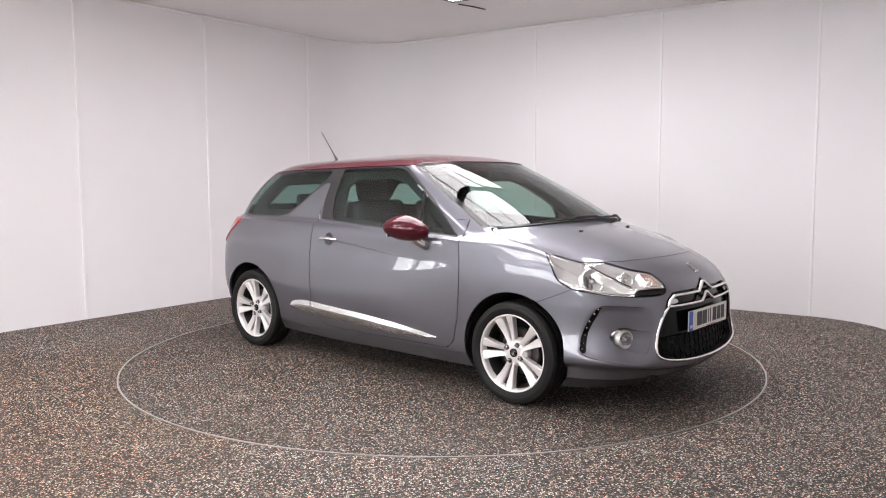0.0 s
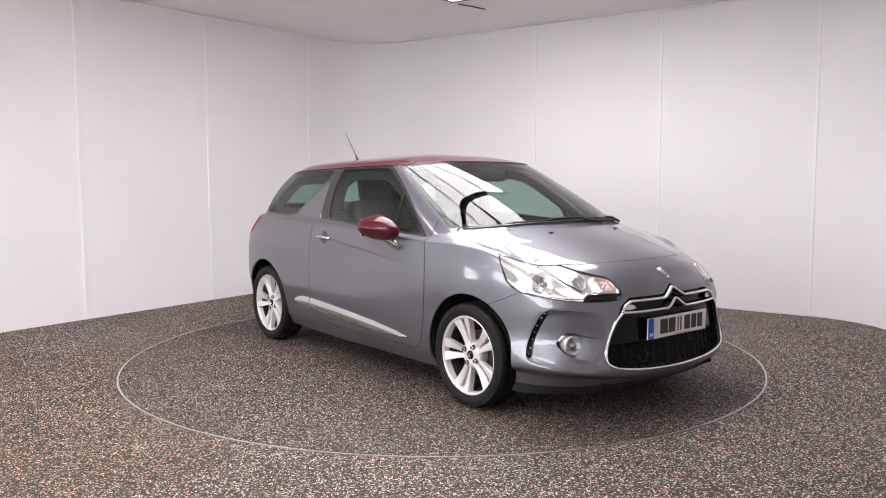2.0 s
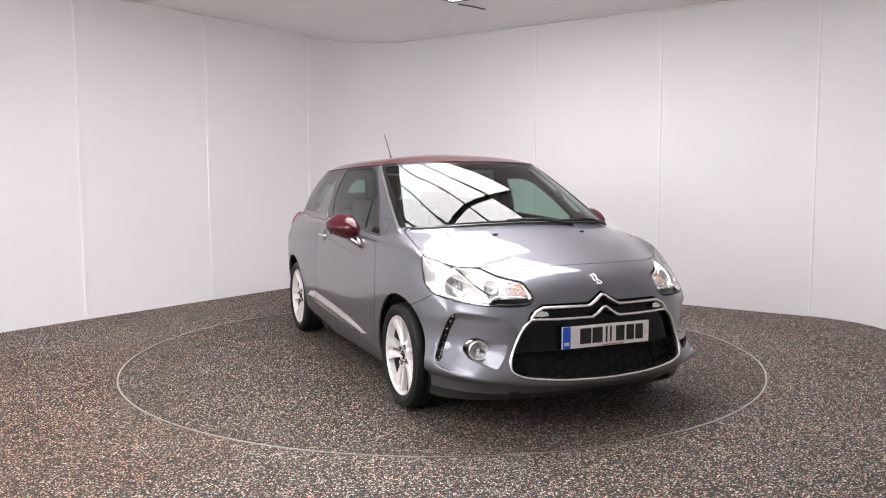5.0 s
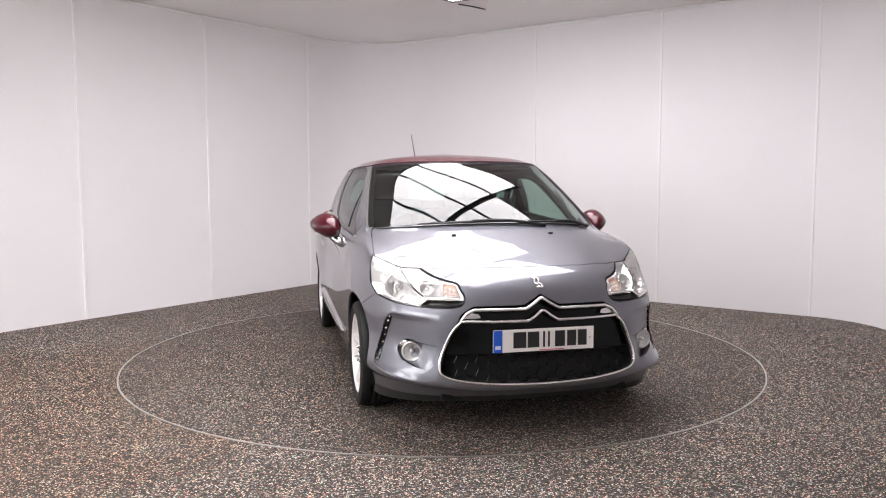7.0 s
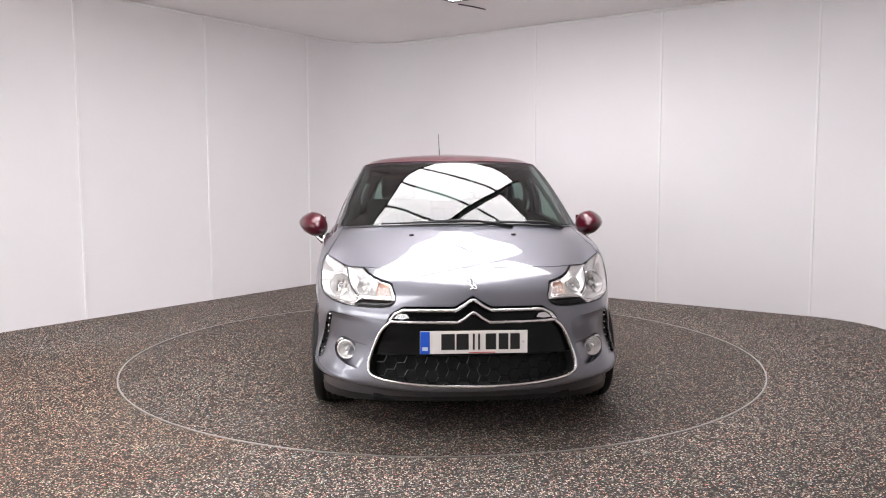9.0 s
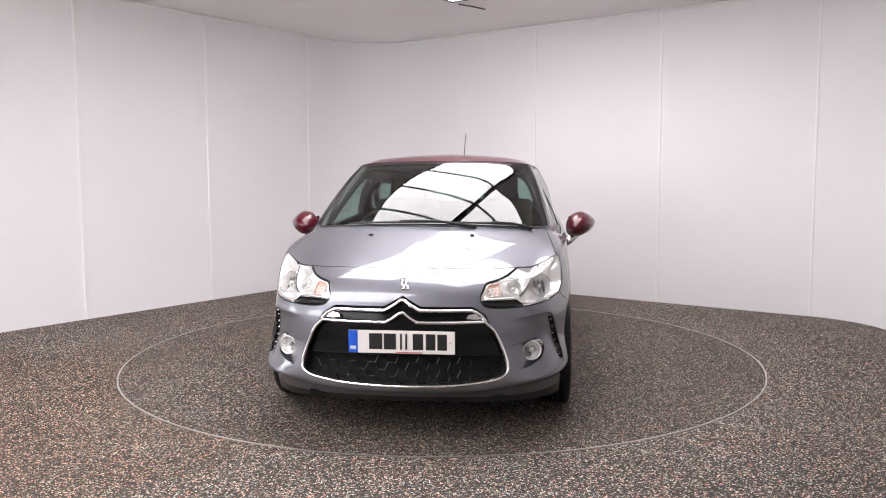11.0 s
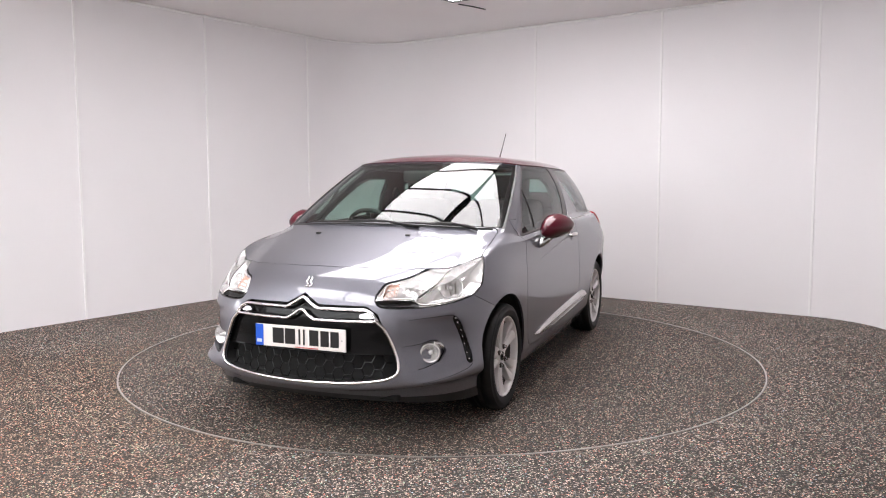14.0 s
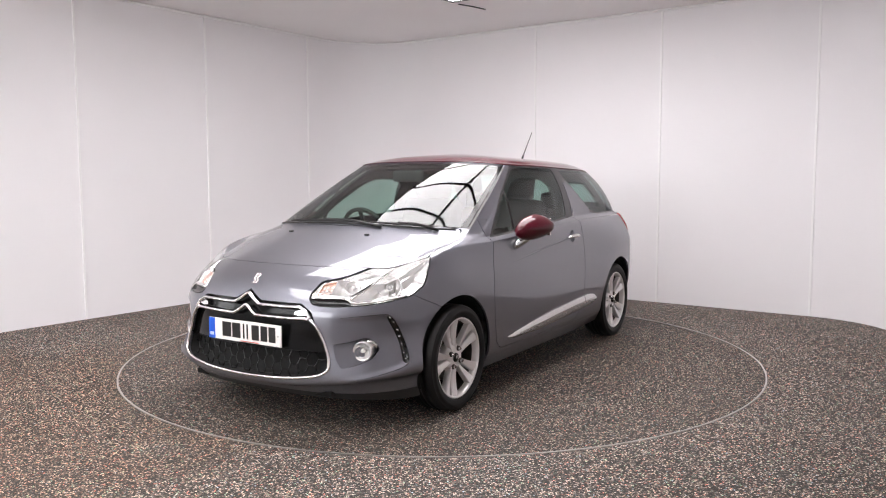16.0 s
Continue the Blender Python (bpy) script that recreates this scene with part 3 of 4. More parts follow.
# tailgate glass
tail_glass, shell = take(shell, line_view([(R_COWL + 0.35, 10.45), (R_COWL + 0.35, 13), (R_EDGE - 0.25, 13), (R_EDGE - 0.25, 10.45)], 0.05), 0.001)
panel("rear_window", both(tail_glass.lift(-0.003)), PRIVACY, car, "", 0.0)

# bonnet
BONNET = [(1.795, -.2), (1.79, .12), (1.765, .30), (1.70, .47), (1.58, .63), (1.415, .757), (1.2, .735), (.965, .706), (1.06, .60), (1.14, .46), (1.205, .24), (1.225, 0), (1.225, -.2)]


def from_above(poly, z_min):
    def f(s):
        d = outline_distance(s.p[:, 0], s.p[:, 1], poly)
        return np.where(s.p[:, 2] > z_min, d, np.maximum(d, 0.05))
    return f


bonnet, shell = take(shell, from_above(BONNET, 0.78), 0.0022)

# headlamps
LAMP = [(.450, .888), (.462, .83), (.475, .80), (.50, .735), (.57, .690), (.697, .671), (.815, .660), (.895, .655), (.99, .653), (1.05, .655), (1.080, .663), (1.091, .684), (1.079, .71), (1.028, .756), (1.010, .763), (.945, .774),
        (.885, .787), (.771, .82), (.66, .845), (.60, .859), (.524, .880), (.47, .892)]
lamp, shell = take(shell, corner_view(LAMP, 0.003), 0.003)
# black step below the inner end, black brow above, and the two chambers
STEP_TRIM = [(.884, .640), (.898, .668), (.922, .687), (1.0, .688), (1.074, .687), (1.12, .690), (1.12, .63)]
BROW = [(.41, .92), (.55, .92), (.672, .846), (.640, .820), (.56, .852), (.478, .880), (.44, .886)]
OUTER = [(.3, .95), (.62, .95), (.648, .826), (.886, .703), (.912, .677), (.9, .6), (.3, .6)]
WINKER = [(.952, .766), (1.016, .757), (1.060, .703), (.990, .708)]
step_trim, lens_area = take(lamp, corner_view(STEP_TRIM))
brow, lens_area = take(lens_area, corner_view(BROW))
outer_chamber, inner_chamber = take(lens_area, corner_view(OUTER))
winker, inner_chamber = take(inner_chamber, corner_view(WINKER))
# air intake
GRILLE = [(-.2, .714), (0, .714), (.04, .690), (.092, .662), (.345, .661), (.41, .622), (.45, .54), (.50, .43), (.517, .36), (.505, .325), (.44, .302), (.28, .283), (0, .275), (-.2, .275)]
intake, shell = take(shell, front_view(GRILLE))
# scoops with the lamp strips, and fog lamp pockets
STRIP = [(.709, .601), (.694, .593), (.668, .563), (.633, .491), (.609, .422), (.601, .371), (.612, .354), (.630, .360), (.636, .398), (.648, .454), (.673, .515), (.708, .580)]
STRIP = [tuple(q) for q in smooth_line(STRIP + STRIP[:1], 5)][:-1]
led_strip, shell = take(shell, corner_view(STRIP, 0.002))
FOG = [(.984, .461), (.902, .470), (.846, .484), (.806, .482), (.775, .462), (.756, .432), (.80, .390), (.887, .362), (.951, .350), (.975, .40)]
fog_pocket, shell = take(shell, corner_view(FOG, 0.004))
# side glass and pillars
DOORGLASS = [(.74, .955), (.40, .972), (-.05, .992), (-.372, 1.012), (-.365, 1.335), (-.33, 1.348), (.10, 1.356), (.20, 1.335), (.36, 1.24), (.52, 1.13), (.66, 1.02)]
QUARTER = [(-.53, 1.285), (-.50, 1.338), (-.9, 1.33), (-1.235, 1.318), (-1.33, 1.22), (-1.455, 1.03), (-1.42, 1.022), (-1.02, 1.02), (-.88, 1.045), (-.75, 1.12), (-.62, 1.21)]
SURROUND = [(.79, .938), (.40, .956), (-.05, .978), (-.40, 1.0), (-.50, 1.003), (-.455, 1.25), (-.50, 1.258), (-.60, 1.205), (-.74, 1.105), (-.88, 1.025), (-1.0, 1.005), (-1.2, 1.003), (-1.46, 1.003),
            (-1.50, 1.01), (-1.38, 1.2), (-1.27, 1.36), (-.45, 1.375), (.13, 1.377), (.21, 1.358), (.38, 1.25), (.54, 1.14), (.68, 1.03)]
surround, shell = take(shell, side_view(SURROUND, 0.0, 0.45), 0.0015)
door_glass, surround = take(surround, side_view(DOORGLASS, 0.006))
quarter_glass, surround = take(surround, side_view(QUARTER, 0.006))
front_trim, rear_trim = surround.split(-(surround.p[:, 0] + 0.425))
# dark cabin lining behind the side glass, with smaller openings
LINING_DOOR = [(.60, 1.0), (-.30, 1.03), (-.31, 1.25), (-.24, 1.295), (.08, 1.30), (.20, 1.27), (.40, 1.15)]
LINING_REAR = [(-.66, 1.225), (-.64, 1.265), (-1.08, 1.255), (-1.24, 1.10), (-1.22, 1.075), (-.93, 1.075), (-.80, 1.12)]
lining = take(take(skin, side_view(SURROUND, 0.02, 0.45))[0], side_view(LINING_DOOR, 0.01))[1]
lining = take(lining, side_view(LINING_REAR, 0.01))[1]
# doors
DOOR = [(.826, 1.2), (.826, .915), (.838, .80), (.84, .62), (.825, .45), (.79, .31), (.735, .262), (-.36, .262), (-.43, .29), (-.485, .36), (-.512, .47), (-.528, .66), (-.525, .87), (-.515, 1.005), (-.515, 1.2)]
HANDLE = [(-.335 + .046 * math.cos(k * math.pi / 12), .872 + .046 * math.sin(k * math.pi / 12)) for k in range(24)]
door_skin, shell = take(shell, lambda s: np.where(s.uv[:, 0] < R_COWL + 0.35, side_view(DOOR, 0.0, 0.45)(s), 0.3), 0.0025)
door_full = door_skin
handle_dish, door_skin = take(door_skin, side_view(HANDLE))
# nose: bumper in front of a seam from the wheel opening to the headlamp, then across the nose under the bonnet
NOSE = [(1.33, .57), (1.375, .603), (1.50, .655), (1.625, .712), (1.65, .95), (2.3, .95), (2.3, .05), (1.33, .05)]
bumper, shell = take(shell, lambda s: outline_distance(s.p[:, 0], s.p[:, 2], NOSE), 0.0016)
under_lip, bumper = take(bumper, lambda s: s.p[:, 2] - 0.203, 0.001)
tail, shell = take(shell, lambda s: (s.p[:, 0] + 1.56) * 1.0, 0.0025)
tail_low, tailgate = take(tail, lambda s: s.p[:, 2] - 0.72, 0.002)
sill, shell = take(shell, side_view([(.9, .238), (-.9, .238), (-.9, 0), (.9, 0)], 0.0, 0.3), 0.001)
fender, quarter_panel = shell.split(-(shell.p[:, 0] - 0.2))

bonnet_ob = panel("bonnet", both(bonnet), PAINT, car, "grey metallic bonnet")
bumper_ob = panel("front_bumper", both(bumper), PAINT, car, "grey metallic front bumper with sculpted scoops")
# foot of the bumper in black, which puts the floor's dark reflection into its colour
panel("bumper_shaded_foot", both(under_lip), BLACK, bumper_ob, "foot of the bumper, coloured black for the shade it reflects")
panel("rear_bumper", both(tail_low), PAINT, car)
panel("tailgate", both(tailgate), PAINT, car)
for side in (1, -1):
    hand = (lambda s: s) if side > 0 else mirrored
    panel("front_wing", hand(fender), PAINT, car)
    panel("rear_quarter_panel", hand(quarter_panel), PAINT, car)
    panel("side_sill", hand(sill), PAINT, car)
    panel("rear_side_window", hand(quarter_glass.lift(-0.003)), PRIVACY, car, "dark tinted rear side window", 0.0)
    panel("cabin_lining", hand(lining.lift(-0.045)), FABRIC, car, "", 0.02)
    panel("rear_window_trim", hand(rear_trim.lift(-0.002)), FILM, car, "satin black pillar trim", 0.006)

# dark inner skin that closes the joints, floor pan and wheel housings
inner = Sheet(GRID.reshape(-1, 3), NORM.reshape(-1, 3), np.stack([U, V], -1).reshape(-1, 2), quads)
inner = inner.split(inner.uv[:, 0] - (R_COWL - 0.15))[0]
for wx, wr in WHEELS:
    d = np.hypot(inner.p[:, 0] - wx, inner.p[:, 2] - 0.305) - wr
    inner = inner.split(np.where(inner.p[:, 1] > 0.3, d, 1.0))[1]
# leave the deep openings of the nose free
for f in (front_view(GRILLE), corner_view(LAMP), corner_view(FOG), corner_view(STRIP)):
    inner = inner.split(f(inner))[1]
panel("inner_skin", both(inner.lift(-0.022)), DARK, car, "", 0.0)
bm = soft_box((3.5, 1.2, 0.04), (0, 0, 0.20), 0.01)
soft_box((1.5, 1.56, 0.04), (0.0, 0, 0.19), 0.01, bm=bm)
soft_box((0.5, 1.0, 0.03), (1.66, 0, 0.20), 0.01, bm=bm)
part("floor_pan", bm, DARK, car)
for wx, wr in WHEELS:
    for side in (1, -1):
        bm = lathe([(0.02, 0.50 * side), (wr + 0.006, 0.50 * side), (wr + 0.006, 0.80 * side)], 48, at=(wx, 0, 0.305))
        bmesh.ops.bisect_plane(bm, geom=bm.verts[:] + bm.edges[:] + bm.faces[:], plane_co=(0, 0, 0.19), plane_no=(0, 0, 1), clear_inner=True)
        part("wheel_housing", bm, DARK, car, "", True)


# ---------------------------------------------------------------- wheels
def wheel(wx, side):
    """A 16 inch alloy wheel with five pairs of blades on a low tyre; the outer face looks along +y."""
    w = new("wheel")
    w.parent = car
    w.matrix_basis = Matrix.Translation((wx, side * 0.75, 0.296)) @ (Matrix() if side > 0 else Matrix.Rotation(math.pi, 4, "Z")) @ Matrix.Rotation(radians(90), 4, "Y")
    R = 0.296
    prof = [(0.222, -0.085), (0.235, -0.095), (0.265, -0.098), (0.286, -0.088), (R - 0.003, -0.072), (R, -0.06), (R, -0.032), (R - 0.006, -0.031), (R - 0.006, -0.027), (R, -0.026), (R, 0.0 - 0.003),
            (R - 0.006, -0.002), (R - 0.006, 0.002), (R, 0.003), (R, 0.026), (R - 0.006, 0.027), (R - 0.006, 0.031), (R, 0.032), (R, 0.06), (R - 0.003, 0.072), (0.287, 0.086), (0.283, 0.0895), (0.281, 0.0885),
            (0.266, 0.096), (0.256, 0.0975), (0.253, 0.096), (0.238, 0.095), (0.226, 0.088), (0.221, 0.08)]
    part("tyre", lathe(prof, 96), RUBBER, w, "black road tyre", True)
    rim = [(0.223, 0.02), (0.226, 0.079), (0.224, 0.086), (0.219, 0.087), (0.214, 0.083), (0.210, 0.070), (0.206, 0.045)]
    part("rim", lathe(rim, 96), ALLOY, w, "silver alloy rim", True)
    part("barrel", lathe([(0.206, 0.045), (0.200, 0.01), (0.196, -0.06), (0.222, -0.08)], 64), DISC, w, "dark metal barrel", True)
    part("brake_disc", lathe([(0.001, 0.0), (0.13, 0.0), (0.135, -0.01), (0.135, -0.02), (0.001, -0.02)], 40), DISC, w)
    part("wheel_back", lathe([(0.001, -0.05), (0.2, -0.05), (0.2, -0.055)], 40), DARK, w)
    part("hub", lathe([(0.001, 0.060), (0.05, 0.061), (0.066, 0.058), (0.076, 0.050), (0.082, 0.03), (0.08, 0.0)], 48), ALLOY, w, "", True)
    # one blade: wide at the rim, narrow at the hub, hollowed towards its partner
    bm = bmesh.new()
    rows = []
    for k in range(7):
        t = k / 6
        r = 0.05 + 0.168 * t
        near = 0.002 + 0.012 * t
        out = 0.024 + 0.032 * t + 0.018 * t * t
        mid, half = (near + out) / 2, (out - near) / 2
        y = 0.055 + 0.022 * t - 0.006 * math.sin(math.pi * t)
        lift = 0.007
        rows.append([bm.verts.new(q) for q in ((mid - half, y - 0.030, r), (mid - half, y - 0.006, r), (mid - half * 0.7, y + 0.0, r), (mid + half * 0.1, y + lift * 0.6, r), (mid + half * 0.85, y + lift * 0.9, r),
                                              (mid + half, y + lift * 0.3, r), (mid + half, y - 0.030, r))])
    for r0, r1 in zip(rows, rows[1:]):
        for i in range(6):
            bm.faces.new((r0[i], r0[i + 1], r1[i + 1], r1[i]))
    bmesh.ops.recalc_face_normals(bm, faces=bm.faces)
    right = done(bm, "spoke", ALLOY, w, "silver alloy spoke blade")
    bm = bmesh.new()
    bm.from_mesh(right.data)
    bmesh.ops.scale(bm, vec=(-1, 1, 1), verts=bm.verts)
    bmesh.ops.reverse_faces(bm, faces=bm.faces)
    left = done(bm, "spoke", ALLOY, w, "silver alloy spoke blade")
    for k in range(5):
        for src in (right, left):
            ob = src if k == 0 else new("spoke", src.data)
            ob.parent = w
            ob["label"] = "silver alloy spoke blade"
            ob.matrix_basis = Matrix.Rotation(2 * math.pi * k / 5, 4, "Y")
    part("centre_cap", lathe([(0.001, 0.070), (0.018, 0.070), (0.024, 0.067), (0.027, 0.054)], 32), GLOSSBLACK, w, "dark round centre cap", True)
    bm = bmesh.new()
    for dz in (0.004, -0.008):
        tube([(-0.013, 0.0715, dz - 0.004), (0, 0.0715, dz + 0.006), (0.013, 0.0715, dz - 0.004)], 0.0028, 6, bm, up=Vector((0, 1, 0)))
    part("cap_emblem", bm, SATIN, w)
    for k in range(4):
        a = 2 * math.pi * k / 4 + 0.5
        part("bolt_seat", lathe([(0.001, 0.0665), (0.013, 0.0665), (0.0145, 0.064), (0.0145, 0.046)], 16, at=(0.054 * math.cos(a), 0.002, 0.054 * math.sin(a))), DISC, w)
        part("wheel_bolt", lathe([(0.001, 0.078), (0.008, 0.078), (0.0098, 0.073), (0.0098, 0.046)], 12, at=(0.054 * math.cos(a), 0.002, 0.054 * math.sin(a))), CHROME, w)
    return w


for wx in (1.218, -1.23):
    for side in (1, -1):
        wheel(wx, side)


# ---------------------------------------------------------------- car: nose
def at_front(y, z, lift=0.0):
    """Point on the nose at height z and distance y from the middle; y may be negative."""
    p, n = snap(abs(y), z, "front", x_min=1.3, lift=lift)
    if y < 0:
        p.y = -p.y
    return p


def at_corner(s, z, side, lift=0.0):
    p, n = snap(s, z, "corner", x_min=1.2, lift=lift)
    return Vector((p.x, p.y * side, p.z)), Vector((n.x, n.y * side, n.z))


def turned_to(at, way):
    """A pose whose y axis points along way."""
    return Matrix.Translation(at) @ Vector(way).to_track_quat("Y", "Z").to_matrix().to_4x4()


def dished(sheet, rim, depth, reach):
    """A sheet that sinks from rim depth at its edge to the full depth a reach further in."""
    count = collections.Counter(tuple(sorted(e)) for f in sheet.faces for e in zip(f, f[1:] + f[:1]))
    edge = sheet.p[sorted({i for e, k in count.items() if k == 1 for i in e})]
    away = np.min(np.linalg.norm(sheet.p[:, None] - edge[None], axis=2), axis=1)
    t = np.clip(away / reach, 0, 1)
    sink = rim + (depth - rim) * np.sin(t * math.pi / 2)
    return Sheet(sheet.p - sink[:, None] * sheet.n, sheet.n, sheet.uv, sheet.faces)


def densify(points, n=6):
    out = []
    for a, b in zip(points, points[1:]):
        out += [tuple(np.array(a) * (1 - k / n) + np.array(b) * k / n) for k in range(n)]
    return out + [points[-1]]


def facing(profile, at, way, steps=36):
    bm = lathe(profile, steps)
    bmesh.ops.transform(bm, matrix=turned_to(at, way), verts=bm.verts)
    return bm


# grille: glossy upper panel, open honeycomb below, bright frame and double chevron
upper, lower = intake.split(-(intake.p[:, 2] - 0.425))
grille = panel("grille", both(upper.lift(-0.022)), GRILLEBLACK, car, "gloss black front grille with bright double chevron", -0.02)
panel("grille_back", both(lower.lift(-0.07)), DARK, grille, "", -0.06)
for i, z in enumerate((.404, .370, .336, .302)):
    half = (.475, .49, .49, .36)[i]
    pitch = 0.104
    bm = bmesh.new()
    for c in range(-5, 6):
        y0 = (c + 0.5 * (i % 2)) * pitch
        line = [(y0 - .052, -.017), (y0 - .034, -.017), (y0 - .018, .017), (y0 + .018, .017), (y0 + .034, -.017), (y0 + .052, -.017)]
        q = [at_front(y, z + dz, -0.034) for y, dz in line if abs(y) < half]
        if len(q) > 2:
            tube(q, 0.0034, 6, bm)
    part("honeycomb_bar", bm, GRILLEBLACK, grille)


def around(points, n=6):
    return [at_front(q[0], q[1], 0.004) for q in smooth_line(points, n)]


FRAME = [(.40, .592), (.452, .54), (.50, .43), (.517, .365), (.505, .328), (.44, .303), (.28, .284), (.1, .277), (0, .2755)]
loop = around(FRAME)
loop = loop + [Vector((p.x, -p.y, p.z)) for p in reversed(loop[:-1])]
part("grille_frame", tube(loop, 0.0085, 10), CHROME, grille, "chrome grille frame", True)


def chevron_bar(points, radius):
    pts = [at_front(y, z, 0.006) for y, z in points]
    pts = pts + [Vector((p.x, -p.y, p.z)) for p in reversed(pts[:-1])]
    return tube(pts, radius, 10, flat=0.8)


part("upper_chevron", chevron_bar(densify([(.412, .590), (.385, .622), (.345, .641), (.20, .641), (.088, .641), (.045, .664), (.012, .687), (0, .689)]), 0.0105), CHROME, grille, "chrome chevron bar", True)
part("lower_chevron", chevron_bar(densify([(.408, .588), (.30, .586), (.20, .586), (.078, .586), (.042, .606), (.012, .629), (0, .631)]), 0.0105), CHROME, grille, "chrome chevron bar", True)
for side in (1, -1):
    q = [at_front(side * y, z, 0.002) for y, z in ((.392, .603), (.36, .628), (.325, .622), (.315, .606), (.35, .60))]
    bm = bmesh.new()
    vs = [bm.verts.new(p) for p in q]
    bm.faces.new(vs)
    r = bmesh.ops.extrude_face_region(bm, geom=bm.faces[:])
    for v in r["geom"]:
        if isinstance(v, bmesh.types.BMVert):
            v.co.x -= 0.02
    bmesh.ops.recalc_face_normals(bm, faces=bm.faces)
    part("bar_end", bm, SATIN, grille, "satin silver bar end")

# number plate: characters stand as plain bars
plate = part("number_plate", soft_box((0.008, 0.528, 0.113), (2.012, 0, 0.491), 0.003), PLATEWHITE, car, "white front number plate with blue band")
part("blue_band", soft_box((0.003, 0.046, 0.111), (2.0165, -0.24, 0.491), 0.001), PLATEBLUE, plate, "blue band")
part("band_print", soft_box((0.002, 0.028, 0.017), (2.0188, -0.24, 0.461), 0.0), PALE, plate)
for y, wd in ((-.127, .066), (-.056, .060), (-.001, .010), (.025, .010), (.083, .052), (.145, .047), (.202, .047)):
    part("plate_bar", soft_box((0.002, wd, 0.079), (2.0168, y, 0.494), 0.0), INK, plate)
part("plate_print", soft_box((0.002, 0.13, 0.004), (2.0168, 0.04, 0.4405), 0.0), REDINK, plate)
part("plate_screw", lathe([(0.001, 0.003), (0.004, 0.003), (0.005, 0.0)], 10, at=(0, 0, 0)), STEEL, plate).matrix_basis = turned_to((2.0165, 0.243, 0.491), (1, 0, 0))

# emblem on the nose: two small bright strokes
bm = bmesh.new()
for k in (-1, 1):
    tube([at_front(y + k * .010, z, 0.004) for y, z in ((-.013, .783), (.001, .775), (-.006, .760), (.008, .752), (.014, .742), (-.002, .738))], 0.0045, 8, bm)
part("nose_emblem", bm, CHROME, car, "small chrome emblem", True)

for side in (1, -1):
    hand = (lambda s: s) if side > 0 else mirrored
    # headlamp: two dished chambers behind one clear lens
    head = panel("headlamp", hand(dished(outer_chamber, 0.006, 0.060, 0.045)), REFLECTOR, car, "clear headlamp with round chrome reflectors", 0.0)
    panel("inner_chamber", hand(dished(inner_chamber, 0.006, 0.042, 0.035)), REFLECTOR, head, "", 0.0)
    panel("lens", hand(lens_area.lift(-0.001)), LENS, head, "clear lamp lens", 0.0)
    panel("step_trim", hand(dished(step_trim, 0.0, 0.014, 0.02)), GLOSSBLACK, head, "gloss black trim under the lamp", 0.0)
    panel("lamp_brow", hand(brow.lift(-0.002)), GLOSSBLACK, head, "gloss black lamp brow", 0.0)
    turn_lamp = panel("indicator", hand(winker.lift(-0.016)), AMBER, head, "pale amber indicator", -0.012)
    for s, z in ((.974, .747), (.997, .745), (1.017, .741), (.983, .731), (1.006, .729), (1.028, .725), (.998, .716), (1.022, .713), (1.042, .709)):
        p, n = at_corner(s, z, side, -0.016)
        part("facet", facing([(0.001, 0.006), (0.005, 0.005), (0.0095, 0.0)], p, n, 8), BULB, turn_lamp)
    for s, z, r, name in ((.681, .757, .060, "main_beam"), (.872, .755, .037, "dipped_beam")):
        p, n = at_corner(s, z, side, -0.046 if r > 0.05 else -0.034)
        way = (Vector((0.96, 0.22 * side, 0.05)).normalized() + n).normalized()
        prof = [(0.012, -0.032), (r * 0.5, -0.026), (r * 0.8, -0.010), (r * 0.96, 0.010), (r, 0.016), (r * 1.05, 0.016), (r * 1.08, 0.008), (r * 1.08, -0.03)]
        part(name, facing(prof, p, way), REFLECTOR, head, "round bright reflector", True)
        part("bezel", facing([(r * 1.0, 0.013), (r * 1.03, 0.019), (r * 1.10, 0.018), (r * 1.12, 0.006)], p, way), SATIN, head, "", True)
        if name == "main_beam":
            for k in (-1, 0, 1):
                bm = soft_box((0.007, 0.005, r * (1.0 if k else 1.3)), (k * r * 0.42, -0.008, 0), 0.001)
                bmesh.ops.transform(bm, matrix=turned_to(p, way), verts=bm.verts)
                part("reflector_rib", bm, DISC, head)
        part("bulb", facing([(0.001, 0.012), (0.006, 0.010), (0.010, 0.004), (0.011, -0.03)], p, way, 16), BULB, head, "", True)
        part("bulb_shield", facing([(r * 0.22, 0.004), (r * 0.28, 0.006), (r * 0.30, -0.008), (r * 0.26, -0.022)], p, way, 20), SATIN, head, "", True)
    # dark rib between the two chambers, bright lip along the foot, dark seal round the rim
    q = [at_corner(*k, side, -0.010)[0] for k in densify([(.650, .826), (.886, .704)], 8)]
    part("divider", tube(q, 0.0045, 8), BLACK, head, "", True)
    q = [v + Vector((0.004, 0, -0.010)) for v in q]
    part("divider_lip", tube(q, 0.006, 8), CHROME, head, "", True)
    q = [at_corner(*k, side, -0.004)[0] for k in smooth_line([(.60, .690), (.697, .679), (.815, .668), (.886, .668), (.912, .690), (.94, .695), (1.0, .695), (1.07, .694)], 6)]
    part("lamp_lip", tube(q, 0.005, 8), CHROME, head, "", True)
    q = [at_corner(*k, side, -0.003)[0] for k in smooth_line([(.47, .80), (.497, .735), (.568, .688), (.697, .668), (.815, .657), (.895, .652), (.99, .650), (1.05, .652), (1.083, .660), (1.094, .684), (1.082, .712)], 6)]
    part("seal", tube(q, 0.0035, 8), GLOSSBLACK, head, "", True)
